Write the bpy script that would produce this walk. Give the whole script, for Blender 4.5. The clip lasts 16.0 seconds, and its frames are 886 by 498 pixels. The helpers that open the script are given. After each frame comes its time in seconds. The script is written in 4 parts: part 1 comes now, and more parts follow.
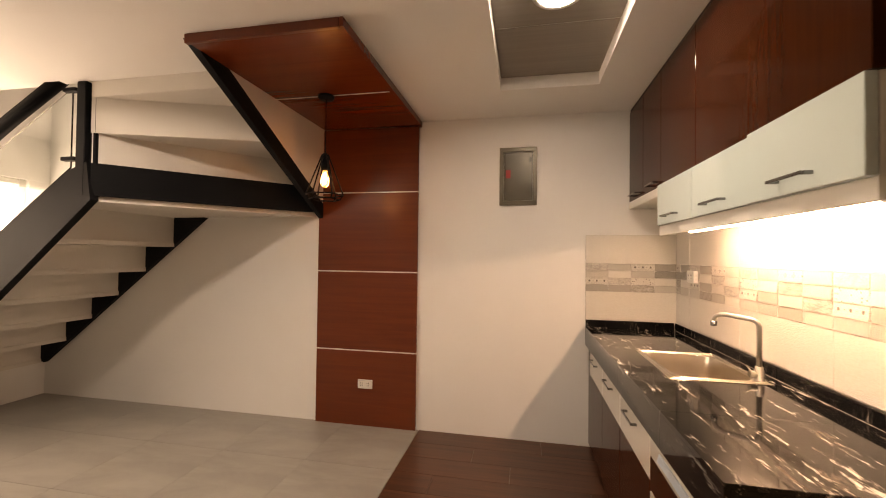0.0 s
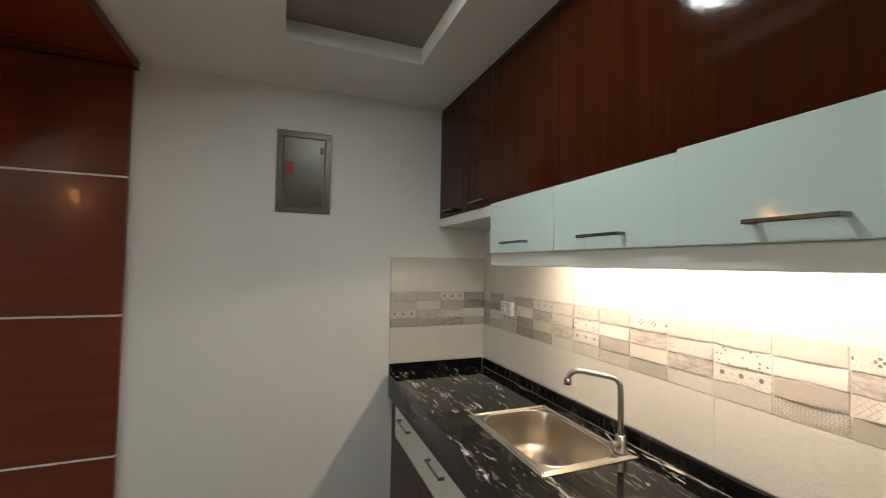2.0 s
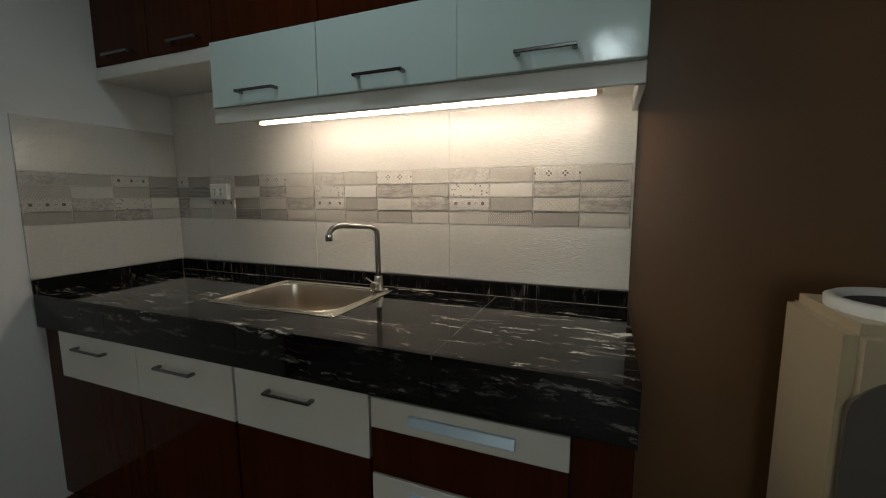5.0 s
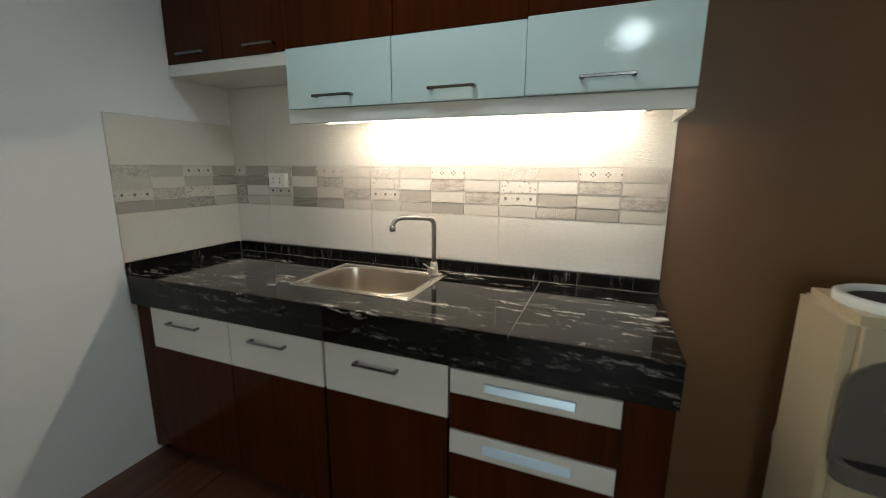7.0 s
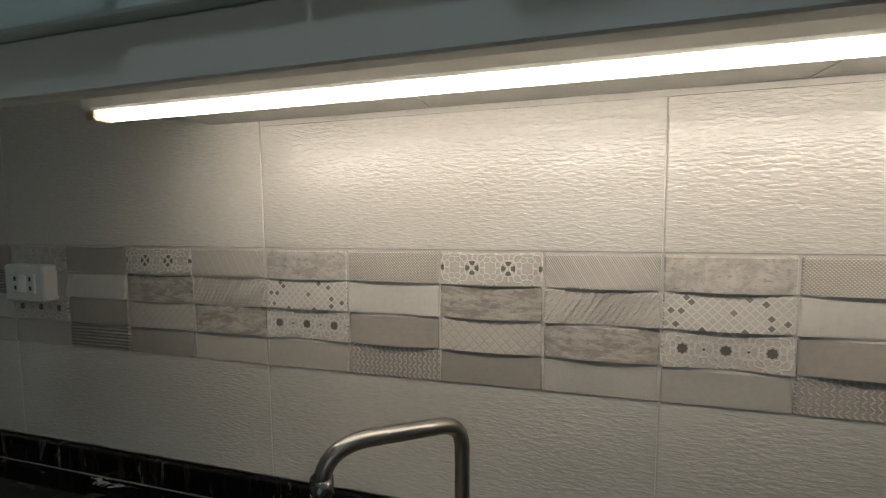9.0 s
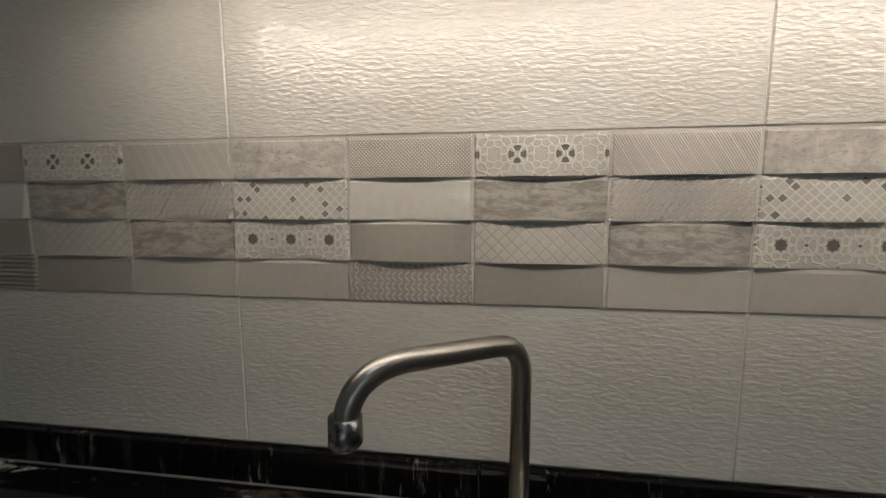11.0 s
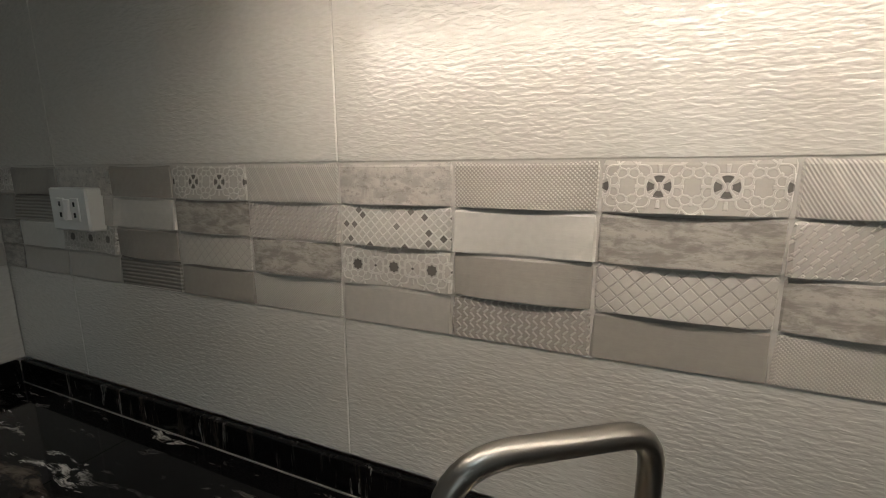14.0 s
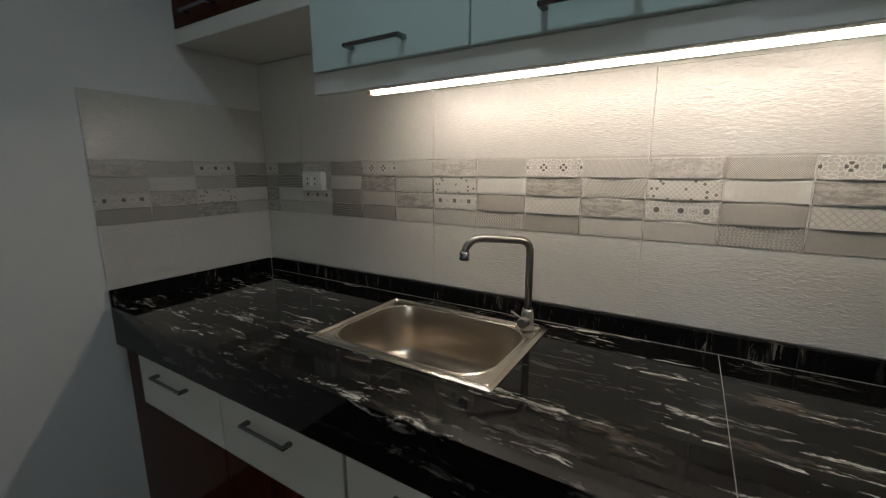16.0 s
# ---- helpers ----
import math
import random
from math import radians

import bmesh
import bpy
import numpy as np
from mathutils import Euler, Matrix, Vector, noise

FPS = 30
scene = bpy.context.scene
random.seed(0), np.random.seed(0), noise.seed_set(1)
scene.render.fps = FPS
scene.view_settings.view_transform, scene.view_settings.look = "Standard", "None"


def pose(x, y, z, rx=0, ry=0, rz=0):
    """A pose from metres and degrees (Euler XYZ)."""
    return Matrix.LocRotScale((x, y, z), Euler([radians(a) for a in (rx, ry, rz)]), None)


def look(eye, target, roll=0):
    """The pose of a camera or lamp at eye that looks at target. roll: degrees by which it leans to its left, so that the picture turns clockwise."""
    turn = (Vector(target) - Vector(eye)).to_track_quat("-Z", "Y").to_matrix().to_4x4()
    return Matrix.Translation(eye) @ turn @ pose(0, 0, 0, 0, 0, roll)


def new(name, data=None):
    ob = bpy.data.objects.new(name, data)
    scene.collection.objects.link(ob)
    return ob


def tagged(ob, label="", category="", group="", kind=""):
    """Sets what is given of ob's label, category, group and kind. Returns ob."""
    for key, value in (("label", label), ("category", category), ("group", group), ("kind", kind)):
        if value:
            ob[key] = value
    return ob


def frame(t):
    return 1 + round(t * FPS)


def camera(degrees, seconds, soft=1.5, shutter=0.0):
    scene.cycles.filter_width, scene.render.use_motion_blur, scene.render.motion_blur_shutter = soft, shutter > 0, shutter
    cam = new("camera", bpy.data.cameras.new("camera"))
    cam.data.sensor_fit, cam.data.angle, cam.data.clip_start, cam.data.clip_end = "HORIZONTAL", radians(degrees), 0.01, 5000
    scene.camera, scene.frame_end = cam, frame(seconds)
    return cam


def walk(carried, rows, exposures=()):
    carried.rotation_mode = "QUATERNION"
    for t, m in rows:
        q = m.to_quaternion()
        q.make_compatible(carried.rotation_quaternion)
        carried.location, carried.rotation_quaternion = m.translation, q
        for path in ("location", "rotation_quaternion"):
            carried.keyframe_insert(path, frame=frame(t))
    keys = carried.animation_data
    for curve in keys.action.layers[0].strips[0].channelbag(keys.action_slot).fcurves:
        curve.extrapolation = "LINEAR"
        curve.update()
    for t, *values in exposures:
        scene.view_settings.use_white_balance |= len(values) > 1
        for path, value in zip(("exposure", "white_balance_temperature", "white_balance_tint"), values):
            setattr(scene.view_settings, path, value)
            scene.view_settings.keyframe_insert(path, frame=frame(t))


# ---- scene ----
cam = camera(95.0, 16.0, soft=1.0, shutter=0.2)
PATH = [
    (0, (-0.017, -0.022, 1.32), (-0.408, 1.939, 1.358), 0.7),
    (0.5, (-0.136, 0.156, 1.347), (-0.552, 2.112, 1.403), 0.6),
    (1, (-0.147, 0.42, 1.364), (-0.447, 2.397, 1.403), 0.7),
    (1.5, (-0.127, 0.608, 1.433), (0.04, 2.6, 1.474), 0.9),
    (2, (-0.144, 0.766, 1.45), (0.581, 2.628, 1.524), 1.0),
    (2.5, (-0.117, 0.859, 1.476), (0.982, 2.527, 1.567), 0.6),
    (3, (0.017, 0.984, 1.475), (1.397, 2.429, 1.562), 0.4),
    (3.5, (0.073, 1.089, 1.477), (1.669, 2.286, 1.615), 0.3),
    (4, (-0.049, 1.086, 1.366), (1.694, 2.055, 1.522), -0.0),
    (4.5, (-0.23, 1.064, 1.212), (1.626, 1.807, 1.225), -0.4),
    (4.7, (-0.291, 1.039, 1.19), (1.558, 1.786, 1.036), -0.5),
    (6.8, (-0.736, 1.108, 1.259), (1.077, 1.834, 0.828), 0.2),
    (7, (-0.616, 1.172, 1.287), (1.206, 1.896, 0.891), 0.4),
    (7.5, (-0.323, 1.395, 1.315), (1.515, 2.127, 1.022), 0.1),
    (8, (-0.026, 1.586, 1.365), (1.843, 2.265, 1.15), -0.1),
    (8.5, (0.254, 1.663, 1.353), (2.157, 2.254, 1.185), -0.1),
    (10.8, (0.579, 1.845, 1.23), (2.552, 2.092, 1.007), -0.9),
    (11, (0.529, 1.841, 1.213), (2.496, 2.108, 0.973), -0.1),
    (11.5, (0.387, 1.786, 1.202), (2.277, 2.354, 0.882), -0.2),
    (12, (0.311, 1.739, 1.189), (2.117, 2.529, 0.852), 0.1),
    (12.5, (0.322, 1.731, 1.213), (2.071, 2.622, 0.829), 0.1),
    (13, (0.448, 1.796, 1.288), (2.203, 2.689, 0.94), 0.3),
    (13.5, (0.568, 1.844, 1.28), (2.357, 2.672, 0.945), 0.4),
    (14, (0.582, 1.862, 1.273), (2.406, 2.602, 0.916), 0.1),
    (14.5, (0.42, 1.776, 1.272), (2.254, 2.472, 0.881), -0.3),
    (15, (0.253, 1.651, 1.237), (2.063, 2.41, 0.854), -0.1),
    (15.5, (0.116, 1.566, 1.259), (1.868, 2.442, 0.857), -0.3),
    (16, (-0.085, 1.479, 1.257), (1.594, 2.496, 0.875), 0.0),
]
# exposure and white balance drift of the clip: seconds, stops, kelvin, tint
EXPOSURES = [(0.0, 1.42, 13900, 43), (0.5, 1.52, 9200, 28), (1.0, 1.57, 8400, 23), (1.5, 1.31, 8000, 23), (2.0, 0.63, 8000, 19), (2.5, 0.28, 7210, 15), (3.5, -0.37, 7314, 14), (4.0, -0.5, 7314, 16), (4.7, -0.6, 7210, 15), (7.0, 0.4, 7053, 13), (7.5, -0.2, 7053, 13), (8.0, -0.68, 7001, 14), (8.5, -1.23, 6650, 13), (11.0, -1.12, 6650, 14), (11.5, -0.9, 6600, 14), (12.5, -0.78, 6550, 14), (13.0, -0.94, 6650, 15), (13.5, -0.98, 6800, 15), (14.5, -1.0, 6650, 15), (15.0, -1.08, 6550, 15), (15.5, -1.08, 6600, 14), (16.0, -0.83, 6650, 14)]
walk(cam, [(t, look(eye, target, roll)) for t, eye, target, roll in PATH], EXPOSURES)

# ---- world and lamps' strengths ----
LED, DOWNLIGHT, ROOM_LIGHT, BULB, SKY = 62.0, 74.0, 54.0, 115.0, 0.12
world = bpy.data.worlds.new("sky")
scene.world = world
world.use_nodes = True
wn = world.node_tree.nodes
sky = wn.new("ShaderNodeTexSky")
sky.sky_type, sky.sun_disc, sky.sun_elevation, sky.sun_rotation = "NISHITA", False, radians(50), radians(20)
world.node_tree.links.new(sky.outputs["Color"], wn["Background"].inputs["Color"])
wn["Background"].inputs["Strength"].default_value = SKY

# ---- plan, in metres ----
NORTH, EAST, WEST, SOUTH, CEIL = 3.0, 1.0, -4.41, -2.4, 2.36   # faces of the walls (EAST: of its tiles)
CTOP, CFRONT, CEND = 0.84, 0.41, 0.965                         # counter top, front and south end


# ---- materials ----
class Nodes:
    """A short way to write node materials."""

    def __init__(self, name):
        self.mat = bpy.data.materials.new(name)
        self.mat.use_nodes = True
        self.tree = self.mat.node_tree
        self.bsdf = self.tree.nodes["Principled BSDF"]

    def put(self, socket, value):
        if hasattr(value, "is_linked"):
            self.tree.links.new(value, socket)
        else:
            socket.default_value = value

    def m(self, op, a, b=0.0, c=0.0):
        n = self.tree.nodes.new("ShaderNodeMath")
        n.operation = op
        for socket, value in zip(n.inputs, (a, b, c)):
            self.put(socket, value)
        return n.outputs[0]

    def coords(self, kind="Object"):
        return self.tree.nodes.new("ShaderNodeTexCoord").outputs[kind]

    def xyz(self, v):
        n = self.tree.nodes.new("ShaderNodeSeparateXYZ")
        self.tree.links.new(v, n.inputs[0])
        return n.outputs[0], n.outputs[1], n.outputs[2]

    def vec(self, x, y, z=0.0):
        n = self.tree.nodes.new("ShaderNodeCombineXYZ")
        for socket, value in zip(n.inputs, (x, y, z)):
            self.put(socket, value)
        return n.outputs[0]

    def scaled(self, v, s, shift=None):
        n = self.tree.nodes.new("ShaderNodeMapping")
        self.tree.links.new(v, n.inputs["Vector"])
        n.inputs["Scale"].default_value = s
        if shift is not None:
            self.put(n.inputs["Location"], shift)
        return n.outputs[0]

    def random(self):
        return self.tree.nodes.new("ShaderNodeObjectInfo").outputs["Random"]

    def noise(self, v, scale, detail=4.0, rough=0.55, distort=0.0):
        n = self.tree.nodes.new("ShaderNodeTexNoise")
        self.tree.links.new(v, n.inputs["Vector"])
        for key, value in (("Scale", scale), ("Detail", detail), ("Roughness", rough), ("Distortion", distort)):
            n.inputs[key].default_value = value
        return n.outputs["Fac"]

    def step(self, value, lo, hi, a=0.0, b=1.0):
        n = self.tree.nodes.new("ShaderNodeMapRange")
        n.interpolation_type = "SMOOTHSTEP"
        for socket, val in zip(n.inputs, (value, lo, hi, a, b)):
            self.put(socket, val)
        return n.outputs[0]

    def mix(self, f, a, b, blend="MIX"):
        n = self.tree.nodes.new("ShaderNodeMix")
        n.data_type, n.blend_type = "RGBA", blend
        self.put(n.inputs[0], f)
        for socket, val in ((n.inputs[6], a), (n.inputs[7], b)):
            self.put(socket, (*val, 1.0) if isinstance(val, tuple) and len(val) == 3 else val)
        return n.outputs[2]

    def bump(self, height, strength=0.3, distance=0.002):
        n = self.tree.nodes.new("ShaderNodeBump")
        n.inputs["Strength"].default_value, n.inputs["Distance"].default_value = strength, distance
        self.put(n.inputs["Height"], height)
        self.tree.links.new(n.outputs[0], self.bsdf.inputs["Normal"])
        self.tree.links.new(n.outputs[0], self.bsdf.inputs["Coat Normal"])

    def done(self, color, rough=0.5, metal=0.0, coat=0.0, spec=0.5):
        self.put(self.bsdf.inputs["Base Color"], (*color, 1.0) if isinstance(color, tuple) else color)
        self.put(self.bsdf.inputs["Roughness"], rough)
        self.put(self.bsdf.inputs["Metallic"], metal)
        self.put(self.bsdf.inputs["Coat Weight"], coat)
        self.bsdf.inputs["Coat Roughness"].default_value = 0.06
        self.bsdf.inputs["Specular IOR Level"].default_value = spec
        return self.mat


def paint(name, color, rough=0.6, grain=0.05, coat=0.0, bump=0.25):
    n = Nodes(name)
    p = n.coords("Object")
    big, fine = n.noise(p, 1.6, 3), n.noise(p, 190.0, 3)
    shade = n.m("ADD", n.m("MULTIPLY", big, grain), n.m("MULTIPLY", fine, grain * 0.5))
    dark = tuple(c * (1 - 1.6 * grain) for c in color)
    n.bump(n.noise(p, 240.0, 2), bump, 0.0006)
    return n.done(n.mix(n.step(shade, 0, grain * 1.5), dark, color), n.step(big, 0.3, 0.7, rough - 0.06, rough + 0.06), coat=coat)


def lacquer(name, color, rough, wave, coat=0.6):
    """Sprayed, shiny cabinet paint with orange-peel."""
    n = Nodes(name)
    p = n.coords("Object")
    n.bump(n.m("ADD", n.noise(p, 130.0, 2, 0.5, 0.4), n.m("MULTIPLY", n.noise(p, 12.0, 2), 0.8)), wave, 0.0012)
    big = n.noise(p, 3.0, 3)
    return n.done(n.mix(big, tuple(c * 0.94 for c in color), color), rough, coat=coat)


def timber(name, dark, light, axis, rough=0.3, coat=0.4, wave=0.12, spec=0.5, ior=1.45):
    """Stained veneer under lacquer, with its grain along one axis (0, 1 or 2)."""
    n = Nodes(name)
    p = n.coords("Object")
    long = [26.0, 26.0, 26.0]
    long[axis] = 1.1
    rand = n.random()
    q = n.scaled(p, long, n.vec(n.m("MULTIPLY", rand, 7.0), n.m("MULTIPLY", rand, 5.0), rand))
    grain = n.noise(q, 1.0, 6, 0.62, 0.7)
    fine = n.noise(n.scaled(q, (5, 5, 5)), 1.0, 3)
    cloud = n.noise(p, 2.2, 3)
    f = n.m("ADD", n.m("MULTIPLY", n.step(grain, 0.3, 0.72), 0.62), n.m("MULTIPLY", n.m("ADD", fine, cloud), 0.2))
    n.bump(n.m("ADD", n.m("MULTIPLY", fine, 0.25), n.noise(p, 60.0, 2)), wave, 0.001)
    n.bsdf.inputs["IOR"].default_value = ior
    return n.done(n.mix(f, dark, light), rough, coat=coat, spec=spec)


def marble(name, stretch, much=1.0, spec=0.24):
    """Black polished porcelain with torn white streaks and brownish smears."""
    n = Nodes(name)
    p = n.coords("Object")
    warp, warp2 = n.noise(p, 6.0, 3), n.noise(n.scaled(p, (1, 1, 1), (3.1, 1.7, 5.3)), 9.0, 3)
    bend = n.vec(n.m("MULTIPLY", warp, 2.2), n.m("MULTIPLY", warp2, 0.6), n.m("MULTIPLY", warp2, 1.2))
    q = n.scaled(p, stretch, bend)
    vein = n.noise(q, 1.0, 5, 0.58, 0.25)
    torn = n.noise(n.scaled(q, (1.9, 3.2, 1.9)), 1.0, 5, 0.66, 0.5)
    cloud = n.noise(n.scaled(q, (0.16, 0.30, 0.16), (4.0, 2.0, 1.0)), 1.0, 3, 0.55, 0.3)
    field = n.step(cloud, 0.445, 0.565)
    thin = n.step(n.m("ABSOLUTE", n.m("SUBTRACT", vein, 0.58)), 0.006, 0.030, 1.0, 0.0)
    thick = n.m("MULTIPLY", n.step(vein, 0.59, 0.655), n.step(torn, 0.45, 0.57))
    streaks = n.m("MAXIMUM", n.m("MULTIPLY", thin, n.step(torn, 0.50, 0.60)), thick)
    white = n.m("MULTIPLY", streaks, n.m("MULTIPLY", n.m("MULTIPLY_ADD", field, 0.86, 0.10), much))
    smear = n.m("MULTIPLY", n.m("MULTIPLY", n.step(n.noise(n.scaled(q, (0.5, 0.7, 0.5), (1.0, 9.0, 3.0)), 1.0, 4, 0.6), 0.52, 0.66), n.step(torn, 0.34, 0.60)), field)
    base = n.mix(n.m("MULTIPLY", smear, 0.75 * much), (0.0056, 0.0052, 0.0052), (0.16, 0.128, 0.102))
    n.bump(n.noise(p, 30.0, 2), 0.03, 0.001)
    return n.done(n.mix(n.m("MINIMUM", white, 1.0), base, (0.64, 0.605, 0.55)), n.step(n.noise(p, 6.0), 0.3, 0.7, 0.035, 0.08), spec=spec)


def metal(name, color, rough, axis=None, spread=900.0):
    n = Nodes(name)
    p = n.coords("Object")
    s = [spread] * 3
    if axis is not None:
        s[axis] = 6.0
    streak = n.noise(n.scaled(p, s), 1.0, 2)
    n.bump(streak, 0.01, 0.00005)
    return n.done(n.mix(n.noise(p, 6.0, 2), tuple(c * 0.95 for c in color), color), n.step(n.noise(p, 9.0, 2), 0.3, 0.7, rough * 0.96, rough * 1.04), metal=1.0)


def glow(name, color, strength):
    n = Nodes(name)
    n.bsdf.inputs["Emission Color"].default_value = (*color, 1)
    n.bsdf.inputs["Emission Strength"].default_value = strength
    return n.done((0.8, 0.8, 0.8), 0.4)


def plain(name, color, rough=0.4, metallic=0.0, spec=0.5):
    n = Nodes(name)
    p = n.coords("Object")
    n.bump(n.noise(p, 120.0, 2), 0.05, 0.0005)
    return n.done(n.mix(n.noise(p, 9.0, 3), tuple(c * 0.88 for c in color), color), rough, metal=metallic, spec=spec)


def clear(name, tint=(0.9, 0.96, 0.93)):
    n = Nodes(name)
    n.bsdf.inputs["Transmission Weight"].default_value = 1.0
    n.bsdf.inputs["IOR"].default_value = 1.45
    return n.done(tint, 0.02)


def ribbed_tile(name):
    """Cream glazed wall tile with fine torn horizontal ribs."""
    n = Nodes(name)
    p = n.coords("Object")
    rand = n.random()
    q = n.scaled(p, (76.0, 76.0, 272.0), n.vec(n.m("MULTIPLY", rand, 9.0), n.m("MULTIPLY", rand, 9.0), n.m("MULTIPLY", rand, 3.0)))
    ribs = n.noise(q, 1.0, 1.6, 0.5, 0.35)
    n.bump(n.m("ADD", ribs, n.m("MULTIPLY", n.noise(p, 16.0, 2), 0.3)), 0.66, 0.0018)
    tone = n.mix(n.step(ribs, 0.3, 0.7), (0.635, 0.605, 0.55), (0.675, 0.645, 0.59))
    return n.done(tone, n.step(n.noise(p, 5.0), 0.3, 0.7, 0.03, 0.05), spec=0.85)


INK = (0.14, 0.125, 0.11)


def decor(kind):
    """The pressed pattern of one decor field, 150 x 50 mm; x runs along it and z up it."""
    n = Nodes("decor_" + kind)
    p = n.coords("Object")
    x, _, z = n.xyz(p)
    rand = n.random()
    drift = n.vec(n.m("MULTIPLY", rand, 11.0), 0.0, n.m("MULTIPLY", rand, 5.0))
    speck = n.noise(n.scaled(p, (1, 1, 1), drift), 120.0, 3)
    rough = 0.38

    def wave(value, period, turn=0.0):
        return n.m("SINE", n.m("MULTIPLY_ADD", value, 2 * math.pi / period, turn))

    def near(value, middle, half):
        return n.step(n.m("ABSOLUTE", n.m("SUBTRACT", value, middle)), half * 0.55, half, 1.0, 0.0)

    def turned(a):
        c, s = math.cos(a), math.sin(a)
        return n.m("ADD", n.m("MULTIPLY", x, c), n.m("MULTIPLY", z, s)), n.m("SUBTRACT", n.m("MULTIPLY", z, c), n.m("MULTIPLY", x, s))

    def cell(value, period, shift=0.0):
        return n.m("SUBTRACT", n.m("FRACT", n.m("DIVIDE", n.m("ADD", value, shift + 10 * period), period)), 0.5)

    if kind in ("light", "taupe", "grey"):
        a = {"light": (0.63, 0.60, 0.545), "taupe": (0.355, 0.325, 0.285), "grey": (0.46, 0.43, 0.385)}[kind]
        fine = n.noise(n.scaled(p, (60, 60, 420), drift), 1.0, 3)
        n.bump(fine, 0.25, 0.0008)
        color = n.mix(n.step(speck, 0.2, 0.8), tuple(c * 0.92 for c in a), a)
    elif kind in ("stone", "weathered"):
        s = (48, 48, 60) if kind == "stone" else (34, 34, 90)
        f = n.noise(n.scaled(p, s, drift), 1.0, 6, 0.68, 0.35)
        f2 = n.noise(n.scaled(p, (110, 110, 170) if kind == "stone" else (120, 120, 300), drift), 1.0, 4, 0.65)
        n.bump(n.m("ADD", f, n.m("MULTIPLY", f2, 0.4)), 0.5, 0.0012)
        color = n.mix(n.step(f, 0.38, 0.62), (0.27, 0.245, 0.215) if kind == "weathered" else (0.39, 0.36, 0.325), (0.45, 0.415, 0.37) if kind == "weathered" else (0.54, 0.505, 0.455))
        color = n.mix(n.m("MULTIPLY", n.step(f2, 0.54, 0.66), 0.55), color, (0.23, 0.205, 0.18))
    elif kind in ("rosette", "flower"):
        period = 0.05 if kind == "rosette" else 0.052
        u = n.m("MULTIPLY", cell(x, period, period / 2), period)
        r = n.m("SQRT", n.m("ADD", n.m("MULTIPLY", u, u), n.m("MULTIPLY", z, z)))
        a = n.m("ARCTAN2", z, u)
        petal = n.m("COSINE", n.m("MULTIPLY", a, 8.0))
        ring1 = near(n.m("MULTIPLY_ADD", petal, -0.0007, r), 0.0092, 0.0011)
        ring2 = near(n.m("MULTIPLY_ADD", petal, 0.0014, r), 0.0158, 0.0011)
        ring3 = near(n.m("MULTIPLY_ADD", petal, -0.0016, r), 0.0228, 0.0012)
        spoke = n.m("MULTIPLY", n.step(n.m("ABSOLUTE", n.m("SINE", n.m("MULTIPLY", a, 4.0))), 0.20, 0.34, 1.0, 0.0), n.step(r, 0.0088, 0.0098))
        spoke = n.m("MULTIPLY", spoke, n.step(r, 0.0160, 0.0172, 1.0, 0.0))
        spoke2 = n.m("MULTIPLY", n.step(n.m("ABSOLUTE", n.m("COSINE", n.m("MULTIPLY", a, 4.0))), 0.14, 0.22, 1.0, 0.0), n.step(r, 0.0158, 0.0166))
        v2 = n.m("MULTIPLY", cell(x, period), period)
        far = n.m("SQRT", n.m("ADD", n.m("MULTIPLY", v2, v2), n.m("MULTIPLY", z, z)))
        turn2 = n.m("ARCTAN2", z, v2)
        ring4 = near(n.m("MULTIPLY_ADD", n.m("COSINE", n.m("MULTIPLY", turn2, 4.0)), 0.0012, far), 0.0118, 0.0011)
        spoke3 = n.m("MULTIPLY", n.step(n.m("ABSOLUTE", n.m("SINE", n.m("MULTIPLY", turn2, 2.0))), 0.12, 0.24, 1.0, 0.0), n.m("MULTIPLY", n.step(far, 0.0118, 0.0128), n.step(far, 0.019, 0.020, 1.0, 0.0)))
        spoke2 = n.m("MAXIMUM", spoke2, n.m("MAXIMUM", ring4, spoke3))
        lines = n.m("MINIMUM", n.m("ADD", n.m("ADD", n.m("ADD", ring1, ring2), n.m("ADD", ring3, spoke)), spoke2), 1.0)
        color = n.mix(lines, n.mix(speck, (0.49, 0.46, 0.41), (0.56, 0.525, 0.47)), (0.66, 0.63, 0.575))
        if kind == "rosette":
            ink = n.step(n.m("MULTIPLY_ADD", petal, -0.0006, r), 0.0058, 0.0066, 1.0, 0.0)
            u2 = n.m("MULTIPLY", cell(x, period), period)
            r2 = n.m("SQRT", n.m("ADD", n.m("MULTIPLY", u2, u2), n.m("MULTIPLY", z, z)))
            ink = n.m("MAXIMUM", ink, n.step(r2, 0.0013, 0.0019, 1.0, 0.0))
        else:
            u2 = n.m("MULTIPLY", cell(x, period), period)
            r2 = n.m("SQRT", n.m("ADD", n.m("MULTIPLY", u2, u2), n.m("MULTIPLY", z, z)))
            a2 = n.m("ARCTAN2", z, u2)
            lobes = n.m("ABSOLUTE", n.m("COSINE", n.m("MULTIPLY", a2, 2.0)))
            ink = n.m("MULTIPLY", n.m("MULTIPLY", n.step(lobes, 0.52, 0.64), n.step(r2, 0.0035, 0.0045)), n.step(r2, 0.0095, 0.0105, 1.0, 0.0))
        color = n.mix(ink, color, INK)
        n.bump(n.m("SUBTRACT", lines, n.m("MULTIPLY", ink, 0.3)), 0.8, 0.0016)
    elif kind == "diamond":
        u, v = turned(math.radians(45))
        period = 0.0083
        cu, cv = cell(u, period), cell(v, period)
